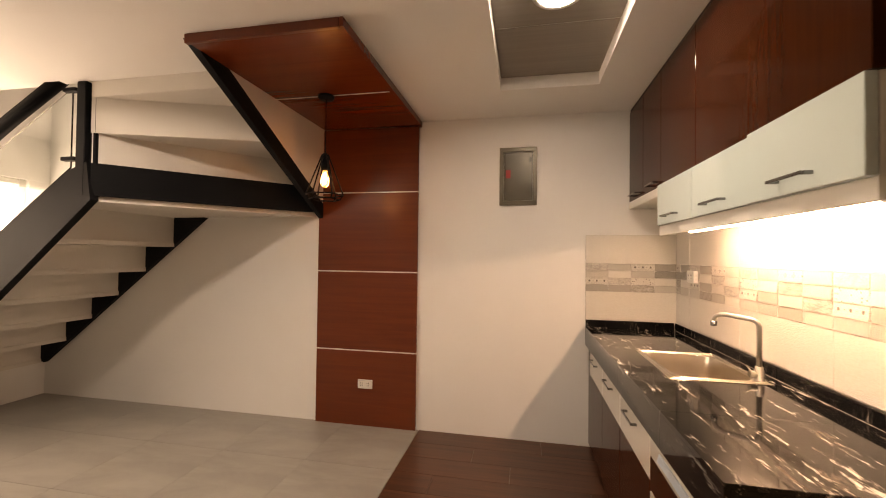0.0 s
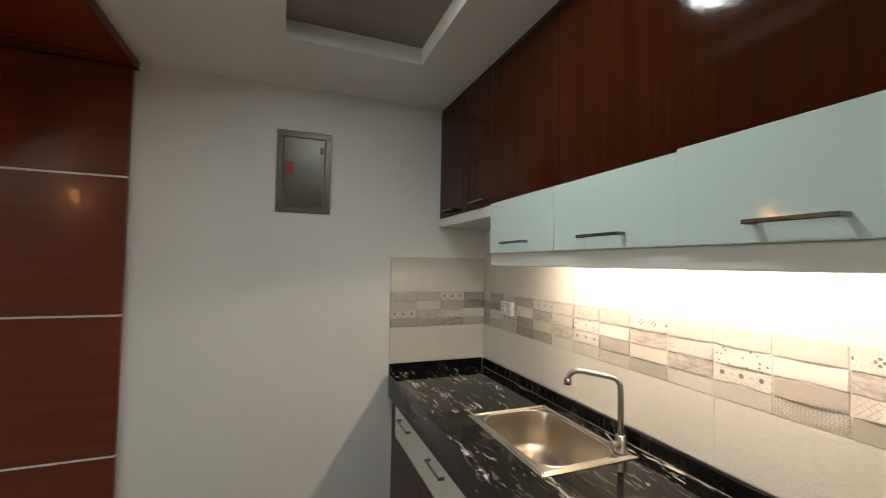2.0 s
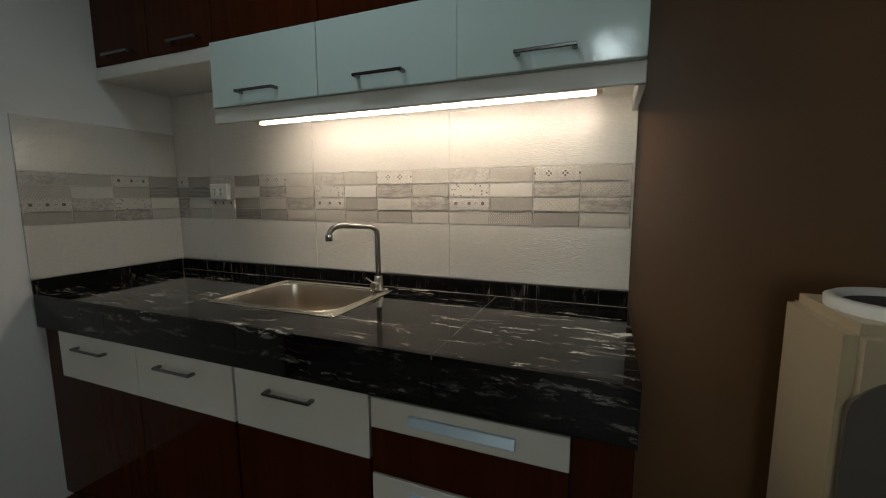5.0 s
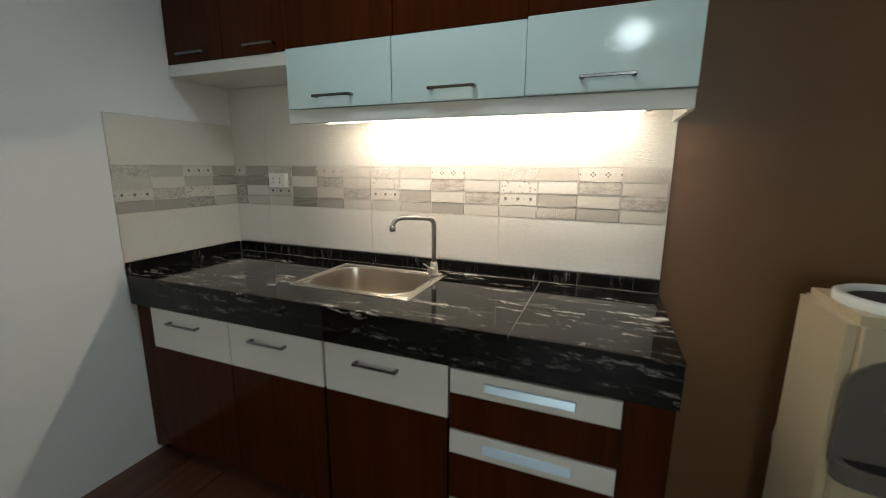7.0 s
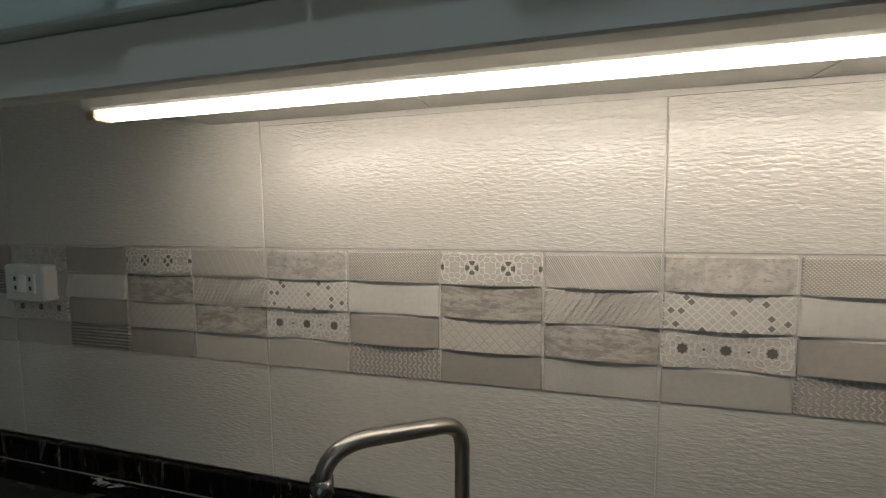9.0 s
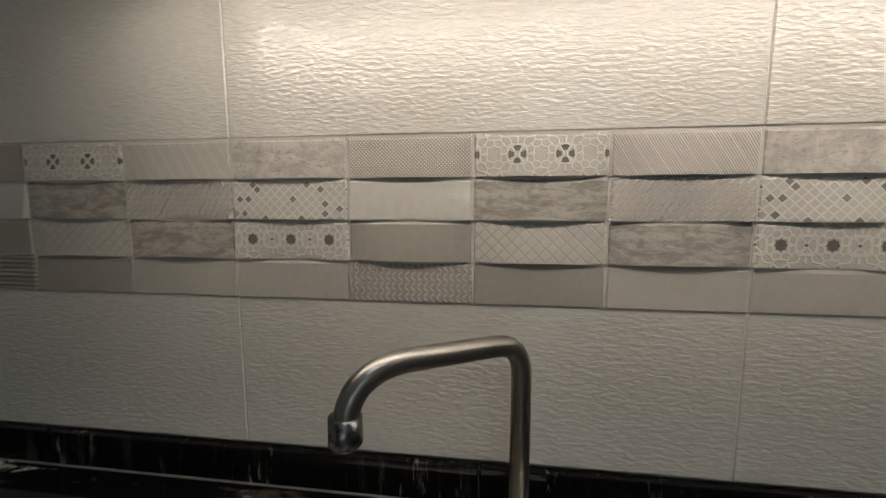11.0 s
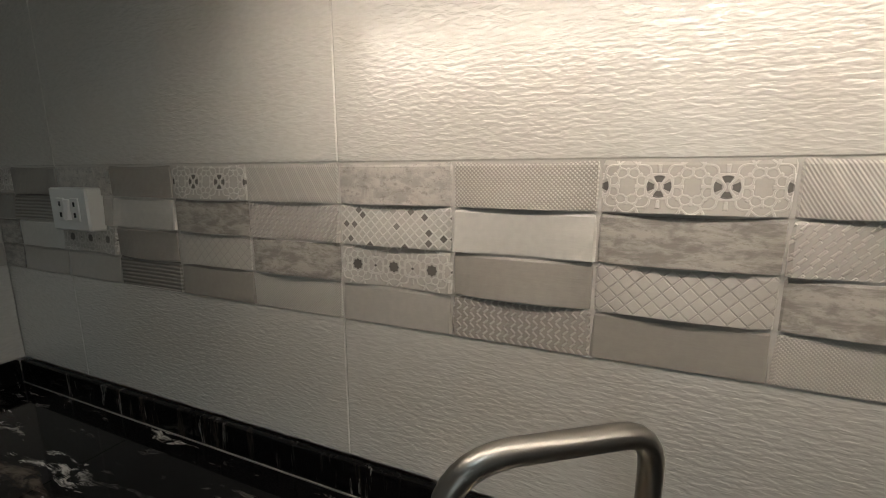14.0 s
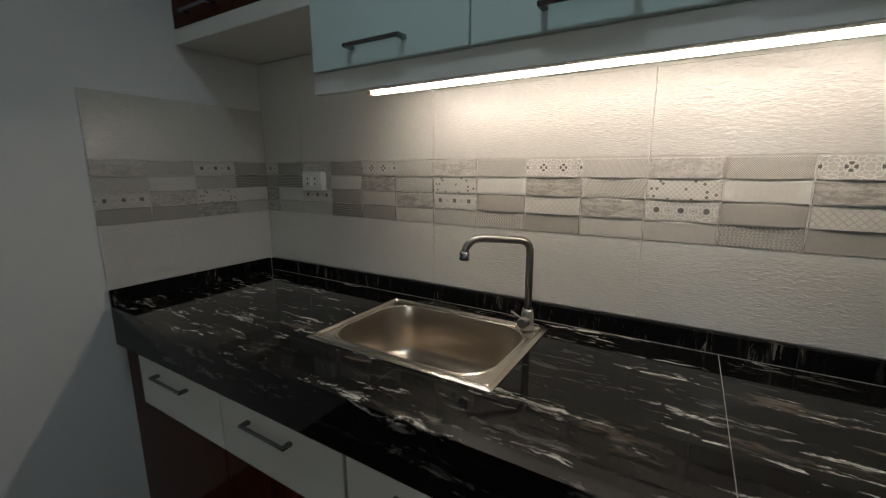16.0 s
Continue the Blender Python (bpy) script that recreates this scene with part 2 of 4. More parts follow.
        line = n.m("MAXIMUM", n.step(n.m("ABSOLUTE", cu), 0.36, 0.42), n.step(n.m("ABSOLUTE", cv), 0.36, 0.42))
        w = n.tree.nodes.new("ShaderNodeTexWhiteNoise")
        n.tree.links.new(n.vec(n.m("FLOOR", n.m("DIVIDE", u, period)), n.m("FLOOR", n.m("DIVIDE", v, period)), 3.0), w.inputs["Vector"])
        pick = n.step(w.outputs["Value"], 0.875, 0.885)
        body = n.mix(pick, n.mix(speck, (0.52, 0.49, 0.44), (0.58, 0.545, 0.49)), (0.21, 0.19, 0.168))
        color = n.mix(line, body, (0.66, 0.63, 0.575))
        n.bump(line, 0.6, 0.0012)
    elif kind == "lattice":
        u, v = turned(math.radians(45))
        cu, cv = cell(u, 0.0108), cell(v, 0.0108)
        groove = n.m("MAXIMUM", n.step(n.m("ABSOLUTE", cu), 0.40, 0.47), n.step(n.m("ABSOLUTE", cv), 0.40, 0.47))
        # groove lines tinted darker, emboss shade put into the colour
        color = n.mix(groove, n.mix(speck, (0.50, 0.47, 0.42), (0.56, 0.53, 0.47)), (0.46, 0.43, 0.38))
        n.bump(n.m("SUBTRACT", 1.0, groove), 0.6, 0.0014)
    elif kind in ("weave", "herringbone"):
        # short raised dashes: brick-laid and slanting one way, or crossing by turns
        k = 0.0088 if kind == "weave" else 0.0078
        row = n.m("FLOOR", n.m("DIVIDE", z, k * 0.8))
        odd = n.m("ABSOLUTE", n.m("MODULO", row, 2.0))
        u = n.m("MULTIPLY", cell(n.m("MULTIPLY_ADD", odd, k / 2 if kind == "weave" else 0.0, x), k), k)
        v = n.m("MULTIPLY", cell(z, k * 0.8), k * 0.8)
        if kind == "weave":
            tilt = 1.0
        else:
            tilt = n.m("MULTIPLY_ADD", odd, 2.0, -1.0)
        across = n.m("ABSOLUTE", n.m("MULTIPLY_ADD", n.m("MULTIPLY", v, tilt), -1.0, u))
        along = n.m("ABSOLUTE", n.m("ADD", n.m("MULTIPLY", v, tilt), u))
        bars = n.m("MULTIPLY", n.step(across, k * 0.12, k * 0.25, 1.0, 0.0), n.step(along, k * 0.52, k * 0.70, 1.0, 0.0))
        # herringbone ground is darker still, its relief shading painted in
        color = n.mix(bars, (0.37, 0.34, 0.30) if kind == "herringbone" else (0.49, 0.46, 0.41), (0.58, 0.545, 0.49))
        n.bump(bars, 0.9, 0.0018)
    elif kind in ("mesh", "pinpoint"):
        u, v = turned(math.radians(45))
        k = 0.0030 if kind == "mesh" else 0.0024
        dots = n.step(n.m("ADD", wave(u, k), wave(v, k)), -0.3, 1.2)
        color = n.mix(dots, (0.40, 0.37, 0.325) if kind == "mesh" else (0.50, 0.47, 0.42), (0.55, 0.515, 0.455))
        n.bump(dots, 0.6, 0.0008)
    elif kind == "slant":
        s = n.m("ADD", x, n.m("MULTIPLY", z, 0.62))
        fine = wave(s, 0.0030)
        bright = n.step(wave(s, 0.0165), 0.90, 0.97)
        color = n.mix(n.m("MULTIPLY", n.step(fine, -0.4, 0.8), 0.8), (0.45, 0.42, 0.375), (0.52, 0.49, 0.435))
        color = n.mix(n.m("MULTIPLY", bright, 0.4), color, (0.64, 0.61, 0.55))
        n.bump(fine, 0.4, 0.0008)
    else:   # "ribs"
        ribs = wave(z, 0.0062)
        color = n.mix(n.step(ribs, -0.6, 0.6), (0.22, 0.20, 0.175), (0.36, 0.335, 0.295))
        n.bump(ribs, 0.5, 0.0012)
    return n.done(color, rough, spec=0.4)


def cement_floor():
    n = Nodes("grey_cement_tile")
    p = n.coords("Object")
    f = n.noise(n.scaled(p, (1.2, 3.4, 1)), 1.3, 6, 0.6, 0.6)
    f2 = n.noise(p, 26.0, 4)
    n.bump(f2, 0.08, 0.001)
    tone = n.mix(n.step(f, 0.32, 0.7), (0.25, 0.232, 0.208), (0.35, 0.328, 0.295))
    return n.done(n.mix(n.m("MULTIPLY", f2, 0.25), tone, (0.38, 0.355, 0.32)), n.step(f, 0.3, 0.7, 0.28, 0.42))


M_WALL = paint("white_wall_paint", (0.83, 0.82, 0.80), 0.55)
M_CEIL = paint("white_ceiling_paint", (0.85, 0.835, 0.81), 0.7, 0.04)
M_BROWN = paint("brown_wall_paint", (0.17, 0.083, 0.033), 0.42, 0.10, bump=0.4)
# teal tint puts the cool lamplight into the white flaps' colour
M_WHITE = lacquer("white_gloss_lacquer_cool_lit", (0.60, 0.735, 0.71), 0.05, 0.20, 0.3)
# white lacquer again, the warm strip light put into its cream colour
M_BAND = lacquer("white_lacquer_warm_lit", (0.70, 0.675, 0.60), 0.14, 0.25, 0.5)
M_TRIMWHITE = lacquer("white_board", (0.72, 0.71, 0.66), 0.30, 0.15, 0.2)
M_WINE = timber("wine_stained_veneer_upright", (0.034, 0.0072, 0.0024), (0.064, 0.0145, 0.0046), 2, 0.09, 0.0, 0.24, 0.5, 1.22)
M_WINE_X = timber("wine_stained_veneer_level", (0.125, 0.0195, 0.005), (0.185, 0.033, 0.0085), 0, 0.33, 0.12, 0.2)
M_WINE_Y = timber("wine_stained_veneer_ceiling", (0.145, 0.0215, 0.0055), (0.205, 0.034, 0.009), 0, 0.26, 0.15, 0.12)
M_DARKGAP = plain("dark_gap", (0.02, 0.012, 0.009), 0.7)
M_MARBLE = marble("black_marble_porcelain", (44.0, 6.0, 44.0))
M_MARBLE_UP = marble("black_marble_upright", (60.0, 60.0, 10.0), 0.3, 0.12)
M_MARBLE_FRONT = marble("black_marble_apron", (44.0, 6.0, 44.0), 0.28)
M_GROUT = plain("grey_grout", (0.26, 0.24, 0.215), 0.85)
M_GROUT_W = plain("cream_grout", (0.60, 0.57, 0.52), 0.85)
M_STEEL = metal("brushed_steel", (0.56, 0.50, 0.43), 0.29, 1)
M_RIM = metal("satin_steel_rim", (0.72, 0.67, 0.59), 0.24, 1)
M_NICKEL = metal("satin_nickel_tube", (0.34, 0.32, 0.29), 0.35, 2)
M_HANDLE = metal("dark_chrome_handle", (0.22, 0.225, 0.225), 0.26)
# bluish tint stands in for daylight reflected in the aluminium pulls
M_ALU = plain("aluminium_pull_blue_reflection", (0.58, 0.72, 0.82), 0.35, 0.6)
M_BLACK = plain("black_steel_paint", (0.010, 0.0105, 0.012), 0.5, 0.0, 0.06)
M_PLASTIC = plain("white_plastic", (0.72, 0.71, 0.67), 0.35)
M_SLOT = plain("black_slot", (0.01, 0.01, 0.01), 0.6)
M_TILE = ribbed_tile("cream_ribbed_tile")
M_PANEL = plain("olive_grey_enamel", (0.15, 0.128, 0.095), 0.36, 0.3)
M_PANEL_D = plain("olive_grey_door_enamel", (0.125, 0.11, 0.085), 0.30, 0.3)
M_RED = plain("red_sticker", (0.45, 0.03, 0.03), 0.5)
M_CREAM = plain("cream_plastic", (0.50, 0.41, 0.27), 0.35)
M_GREYPL = plain("grey_brown_plastic", (0.12, 0.10, 0.085), 0.4)
M_CEMENT = cement_floor()
M_PLANK = timber("dark_wood_plank", (0.040, 0.0145, 0.008), (0.130, 0.047, 0.025), 0, 0.36, 0.08)
M_STEP = paint("white_stair_board", (0.74, 0.70, 0.65), 0.6)
M_STRIP = plain("white_joint_strip", (0.80, 0.78, 0.74), 0.4)
M_TRAY = timber("grey_brown_tray_board", (0.26, 0.225, 0.195), (0.31, 0.27, 0.235), 0, 0.42, 0.1)
M_GLASS = clear("clear_glass")
M_LED = glow("warm_led", (1.0, 0.93, 0.82), LED)
M_DOWN = glow("cool_downlight", (0.70, 0.91, 1.0), DOWNLIGHT)
M_ROOM = glow("cool_room_light", (0.70, 0.91, 1.0), ROOM_LIGHT)
M_BULB = glow("glowing_filament", (1.0, 0.50, 0.17), BULB)
M_AMBER = glow("amber_bulb_glass", (1.0, 0.34, 0.07), 0.9)
M_AMBER.node_tree.nodes["Principled BSDF"].inputs["Alpha"].default_value = 0.45


# ---- shaping helpers ----
def box(x0, x1, y0, y1, z0, z1, bevel=0.0, bm=None):
    """A box, with rounded edges if bevel is given; added to bm if there is one."""
    own = bmesh.new()
    bmesh.ops.create_cube(own, size=1.0)
    for v in own.verts:
        v.co = ((x0 + x1) / 2 + v.co.x * (x1 - x0), (y0 + y1) / 2 + v.co.y * (y1 - y0), (z0 + z1) / 2 + v.co.z * (z1 - z0))
    if bevel:
        bmesh.ops.bevel(own, geom=own.edges[:], offset=bevel, segments=2 if bevel > 0.004 else 1, affect="EDGES")
    return joined(bm, own)


def joined(bm, own):
    if bm is None:
        return own
    data = bpy.data.meshes.new("joining")
    own.to_mesh(data)
    bm.from_mesh(data)
    bpy.data.meshes.remove(data)
    own.free()
    return bm


def prism(points, z0, z1, axis=2, bm=None):
    """A flat polygon pushed along an axis: 2: points are x, y; 1: x, z; 0: y, z."""
    own = bmesh.new()

    def place(p, h):
        return {2: (p[0], p[1], h), 1: (p[0], h, p[1]), 0: (h, p[0], p[1])}[axis]
    a = [own.verts.new(place(p, z0)) for p in points]
    b = [own.verts.new(place(p, z1)) for p in points]
    own.faces.new(a[::-1])
    own.faces.new(b)
    for i in range(len(points)):
        j = (i + 1) % len(points)
        own.faces.new((a[i], a[j], b[j], b[i]))
    bmesh.ops.recalc_face_normals(own, faces=own.faces[:])
    return joined(bm, own)


def loft(rings, bm=None, cap_first=False, cap_last=False):
    """Skin between rings of equal numbers of points."""
    own = bmesh.new()
    rows = [[own.verts.new(p) for p in ring] for ring in rings]
    for a, b in zip(rows, rows[1:]):
        for i in range(len(a)):
            j = (i + 1) % len(a)
            own.faces.new((a[i], a[j], b[j], b[i]))
    if cap_first:
        own.faces.new(rows[0][::-1])
    if cap_last:
        own.faces.new(rows[-1])
    bmesh.ops.recalc_face_normals(own, faces=own.faces[:])
    for f in own.faces:
        f.smooth = len(f.verts) == 4
    return joined(bm, own)


def tube(points, radius, sides=12, bm=None):
    """A round bar along a line of points."""
    pts = [Vector(p) for p in points]
    rings, side = [], None
    for i, p in enumerate(pts):
        d = (pts[min(i + 1, len(pts) - 1)] - pts[max(i - 1, 0)]).normalized()
        if side is None:
            side = d.orthogonal().normalized()
        side = (side - d * side.dot(d)).normalized()
        up = d.cross(side)
        r = radius[i] if isinstance(radius, (list, tuple)) else radius
        rings.append([p + r * (math.cos(2 * math.pi * k / sides) * side + math.sin(2 * math.pi * k / sides) * up) for k in range(sides)])
    return loft(rings, bm, True, True)


def turned_shape(x, y, profile, sides=24, bm=None, caps=True):
    """A shape turned about an upright axis; profile: radius, height."""
    rings = [[(x + r * math.cos(2 * math.pi * k / sides), y + r * math.sin(2 * math.pi * k / sides), z) for k in range(sides)] for r, z in profile]
    return loft(rings, bm, caps, caps)


def rounded(cx, cy, hx, hy, r, z, steps=6):
    """A rounded rectangle as a ring of points."""
    ring = []
    for sx, sy, start in ((1, 1, 0), (-1, 1, 90), (-1, -1, 180), (1, -1, 270)):
        for k in range(steps + 1):
            a = radians(start + 90 * k / steps)
            ring.append((cx + sx * (hx - r) + r * math.cos(a), cy + sy * (hy - r) + r * math.sin(a), z))
    return ring


def arc(a, corner, b, n=6):
    """Points of a smooth bend from a to b that leans on a corner."""
    a, corner, b = Vector(a), Vector(corner), Vector(b)
    return [(1 - t) ** 2 * a + 2 * t * (1 - t) * corner + t * t * b for t in (k / n for k in range(n + 1))]


def mesh_of(name, bm, material):
    data = bpy.data.meshes.new(name)
    bm.to_mesh(data)
    bm.free()
    for mat in material if isinstance(material, (list, tuple)) else (material,):
        data.materials.append(mat)
    return data


def thing(name, label, category, bm=None, material=None, kind="", group="", at=None):
    ob = new(name, mesh_of(name, bm, material) if bm else None)
    if at:
        ob.location = at
    return tagged(ob, label, category, group, kind)


def part(name, bm, material, parent, label=""):
    ob = new(name, mesh_of(name, bm, material))
    ob.parent = parent
    # parts are written in world metres
    base = parent
    shift = Vector((0, 0, 0))
    while base:
        shift += base.location
        base = base.parent
    ob.data.transform(Matrix.Translation(-shift))
    return tagged(ob, label) if label else ob


# ---- the room ----
def wall(name, label, bm, material=M_WALL):
    return thing(name, label, "wall", bm, material, "structure")


UP = 4.7   # height of the stairwell
wall_north = wall("wall_north", "white painted plaster wall behind stairs and panel", box(WEST - 0.15, EAST + 0.16, NORTH, NORTH + 0.15, -0.1, UP))
wall_east = wall("wall_east", "white wall clad with cream and patterned tiles", box(EAST + 0.01, EAST + 0.16, CEND, NORTH, -0.1, CEIL + 0.2), M_GROUT_W)
wall_east_2 = wall("wall_east_2", "brown painted wall beside the counter", box(EAST + 0.01, EAST + 0.16, SOUTH, CEND, -0.1, CEIL + 0.2), M_BROWN)
wall_south = wall("wall_south", "plain white painted wall", box(WEST - 0.15, EAST + 0.16, SOUTH - 0.15, SOUTH, -0.1, CEIL + 0.2))

# west wall with a window by the stairs, its unseen southern stretch added for daylight
WY0, WY1, WZ0, WZ1 = 0.44, 2.84, 0.95, 1.97
bm = box(WEST - 0.15, WEST, SOUTH, WY0, -0.1, UP)
for b in ((WY1, NORTH, -0.1, UP), (WY0, WY1, -0.1, WZ0), (WY0, WY1, WZ1, UP)):
    box(WEST - 0.15, WEST, *b, bm=bm)
wall_west = wall("wall_west", "white painted wall beyond the stairs", bm)
window = thing("window_1", "bright window in the wall beyond the stairs", "window", kind="structure")
bm = box(WEST - 0.10, WEST - 0.04, WY0, WY0 + 0.05, WZ0, WZ1, 0.004)
box(WEST - 0.10, WEST - 0.04, WY1 - 0.05, WY1, WZ0, WZ1, 0.004, bm)
box(WEST - 0.10, WEST - 0.04, WY0 + 0.05, WY1 - 0.05, WZ0, WZ0 + 0.05, 0.004, bm)
box(WEST - 0.10, WEST - 0.04, WY0 + 0.05, WY1 - 0.05, WZ1 - 0.05, WZ1, 0.004, bm)
part("window_frame", bm, M_PLASTIC, window, "white window frame")
for a, b in ((WY0 + 0.05, 1.62), (1.66, WY1 - 0.05)):
    pane = part("pane", box(WEST - 0.075, WEST - 0.069, a, b, WZ0 + 0.05, WZ1 - 0.05), M_GLASS, window, "clear pane")
    pane.visible_shadow = False
part("mullion", box(WEST - 0.098, WEST - 0.042, 1.62, 1.66, WZ0 + 0.05, WZ1 - 0.05, 0.003), M_PLASTIC, window)
part("window_sill", box(WEST - 0.04, WEST + 0.03, WY0 - 0.03, WY1 + 0.03, WZ0 - 0.03, WZ0, 0.004), M_PLASTIC, window)

daylight = new("window_daylight", bpy.data.lights.new("window_daylight", "AREA"))
daylight.data.shape, daylight.data.size, daylight.data.size_y = "RECTANGLE", WY1 - WY0 - 0.12, WZ1 - WZ0 - 0.12
daylight.data.energy, daylight.data.color = 19.0, (0.84, 0.97, 1.0)
daylight.matrix_world = look((WEST - 0.11, (WY0 + WY1) / 2, (WZ0 + WZ1) / 2), (WEST + 1, (WY0 + WY1) / 2, (WZ0 + WZ1) / 2))

# ceiling with the stair opening and the tray over the counter walk
TX0, TX1, TY0, TY1, TZ = -0.167, 0.415, 0.95, 2.51, 2.437
OX, OY = -1.62, 1.97
LX0, LX1, LY0, LY1 = -2.55, -1.65, 0.30, 1.24       # tray of the living room
bm = box(WEST, LX0, SOUTH, OY, CEIL, CEIL + 0.2)
box(LX0, LX1, SOUTH, LY0, CEIL, CEIL + 0.2, bm=bm)
box(LX0, LX1, LY1, OY, CEIL, CEIL + 0.2, bm=bm)
box(LX1, OX, SOUTH, OY, CEIL, CEIL + 0.2, bm=bm)
box(OX, TX0, SOUTH, NORTH, CEIL, CEIL + 0.2, bm=bm)
box(TX1, EAST + 0.01, SOUTH, NORTH, CEIL, CEIL + 0.2, bm=bm)
box(TX0, TX1, SOUTH, TY0, CEIL, CEIL + 0.2, bm=bm)
box(TX0, TX1, TY1, NORTH, CEIL, CEIL + 0.2, bm=bm)
thing("ceiling", "smooth white painted ceiling with a sunken tray", "ceiling", bm, M_CEIL, "structure")
bm = box(TX0, TX1, 1.962, TY1, TZ, TZ + 0.03, 0.0)
box(TX0, TX1, TY0, 1.956, TZ, TZ + 0.03, 0.0, bm)
thing("ceiling_tray", "grey-brown wooden board in the sunken ceiling tray", "ceiling", bm, M_TRAY, "structure")
thing("ceiling_tray_2", "grey-brown wooden board in the living room ceiling tray", "ceiling", box(LX0, LX1, LY0, LY1, TZ, TZ + 0.03), M_TRAY, "structure")
thing("tray_joint", "pale joint strip in the ceiling tray", "trim", box(TX0, TX1, 1.956, 1.962, TZ + 0.002, TZ + 0.03), M_STRIP, "structure")
thing("stairwell_ceiling", "white ceiling above the stairwell", "ceiling", box(WEST, OX, OY, NORTH, UP, UP + 0.1), M_CEIL, "structure")
bm = box(WEST, OX + 0.1, OY - 0.1, OY, CEIL + 0.2, UP)
box(OX, OX + 0.1, OY, NORTH, CEIL + 0.2, UP, bm=bm)
wall("stairwell_wall", "white walls round the stairwell", bm)

# floors
FX = -0.79
floor = thing("floor", "grey cement-look floor tiles", "floor", box(WEST, FX, SOUTH, NORTH, -0.1, -0.006), M_GROUT, "structure")
floor_2 = thing("floor_2", "dark wood plank floor in the kitchen", "floor", box(FX, EAST + 0.01, SOUTH, NORTH, -0.1, -0.006), M_GROUT, "structure")

# ---- feature panel, pendant, breaker box ----
PX0, PX1, PY = -1.635, -0.815, 2.977
panel = thing("wood_panel", "glossy red-brown wood wall panel with white joint strips", "wall panel", at=(PX0, NORTH, 0))
joints = (0.0, 0.58, 1.196, 1.817, 2.325)
for a, b in zip(joints, joints[1:]):
    part("board", box(PX0, PX1, PY, NORTH - 0.001, a + (0.005 if a else 0.0), b - 0.005, 0.0015), M_WINE_X, panel)
for z in joints[1:-1]:
    part("strip", box(PX0, PX1, PY + 0.003, NORTH - 0.001, z - 0.0045, z + 0.0045), M_STRIP, panel, "white joint strip")
canopy = thing("wood_ceiling_panel", "glossy red-brown wood panel under the ceiling", "ceiling panel", at=(PX0, 2.3, CEIL))
part("board", box(-1.60, PX1, 2.340, NORTH - 0.001, 2.327, CEIL - 0.001, 0.0015), M_WINE_Y, canopy)
part("board", box(-1.60, PX1, 1.62, 2.328, 2.327, CEIL - 0.001, 0.0015), M_WINE_Y, canopy)
part("strip", box(-1.60, PX1 - 0.02, 2.3285, 2.3395, 2.3265, CEIL - 0.001), M_STRIP, canopy, "white joint strip")
part("edge", box(-1.60, PX1 - 0.001, 1.598, 1.62, 2.315, CEIL - 0.001, 0.002), M_WINE_X, canopy, "front edge of the panel")
part("edge", box(PX1, PX1 + 0.02, 1.598, NORTH - 0.001, 2.315, CEIL - 0.001, 0.002), M_WINE_Y, canopy)

LX, LY = -1.25, 2.33
pendant = thing("pendant_lamp", "black wire cage pendant with a lit amber bulb", "lamp", at=(LX, LY, 2.327))
part("rose", turned_shape(LX, LY, [(0.0, 2.327), (0.05, 2.327), (0.05, 2.312), (0.042, 2.303), (0.0, 2.303)]), M_BLACK, pendant)
part("cord", tube([(LX, LY, 2.31), (LX + 0.001, LY, 2.1), (LX, LY, 1.95)], 0.0035, 8), M_BLACK, pendant)
part("socket", turned_shape(LX, LY, [(0.0, 1.965), (0.012, 1.962), (0.024, 1.94), (0.026, 1.90), (0.024, 1.855), (0.0, 1.853)]), M_BLACK, pendant)
part("filament", turned_shape(LX, LY, [(0.0, 1.835), (0.004, 1.83), (0.007, 1.805), (0.008, 1.785), (0.005, 1.768), (0.0, 1.765)], 16), M_BULB, pendant, "glowing filament")
part("bulb", turned_shape(LX, LY, [(0.0, 1.855), (0.013, 1.853), (0.015, 1.838), (0.023, 1.812), (0.027, 1.786), (0.023, 1.762), (0.012, 1.748), (0.0, 1.746)]), M_AMBER, pendant, "glowing amber bulb")
bm = None
corners = [(LX + 0.115 * math.cos(radians(20 + 60 * k)), LY + 0.115 * math.sin(radians(20 + 60 * k)), 1.70) for k in range(6)]
lows = [(LX + 0.095 * math.cos(radians(20 + 60 * k)), LY + 0.095 * math.sin(radians(20 + 60 * k)), 1.672) for k in range(6)]
for k in range(6):
    top = (LX + 0.018 * math.cos(radians(20 + 60 * k)), LY + 0.018 * math.sin(radians(20 + 60 * k)), 1.955)
    bm = tube([top, corners[k], lows[k]], 0.0046, 6, bm)
    tube([corners[k], corners[(k + 1) % 6]], 0.0046, 6, bm)
    tube([lows[k], lows[(k + 1) % 6]], 0.0046, 6, bm)
part("cage", bm, M_BLACK, pendant, "black wire cage")

BX0, BX1, BZ0, BZ1 = -0.198, 0.072, 1.703, 2.128
breaker = thing("breaker_box", "olive-grey steel breaker box set in the white wall", "breaker box", at=(0, NORTH, BZ0))
bm = box(BX0, BX1, NORTH - 0.012, NORTH - 0.001, BZ0, BZ0 + 0.032, 0.002)
box(BX0, BX1, NORTH - 0.012, NORTH - 0.001, BZ1 - 0.032, BZ1, 0.002, bm)
box(BX0, BX0 + 0.03, NORTH - 0.012, NORTH - 0.001, BZ0 + 0.032, BZ1 - 0.032, 0.002, bm)
box(BX1 - 0.03, BX1, NORTH - 0.012, NORTH - 0.001, BZ0 + 0.032, BZ1 - 0.032, 0.002, bm)
part("frame", bm, M_PANEL, breaker)
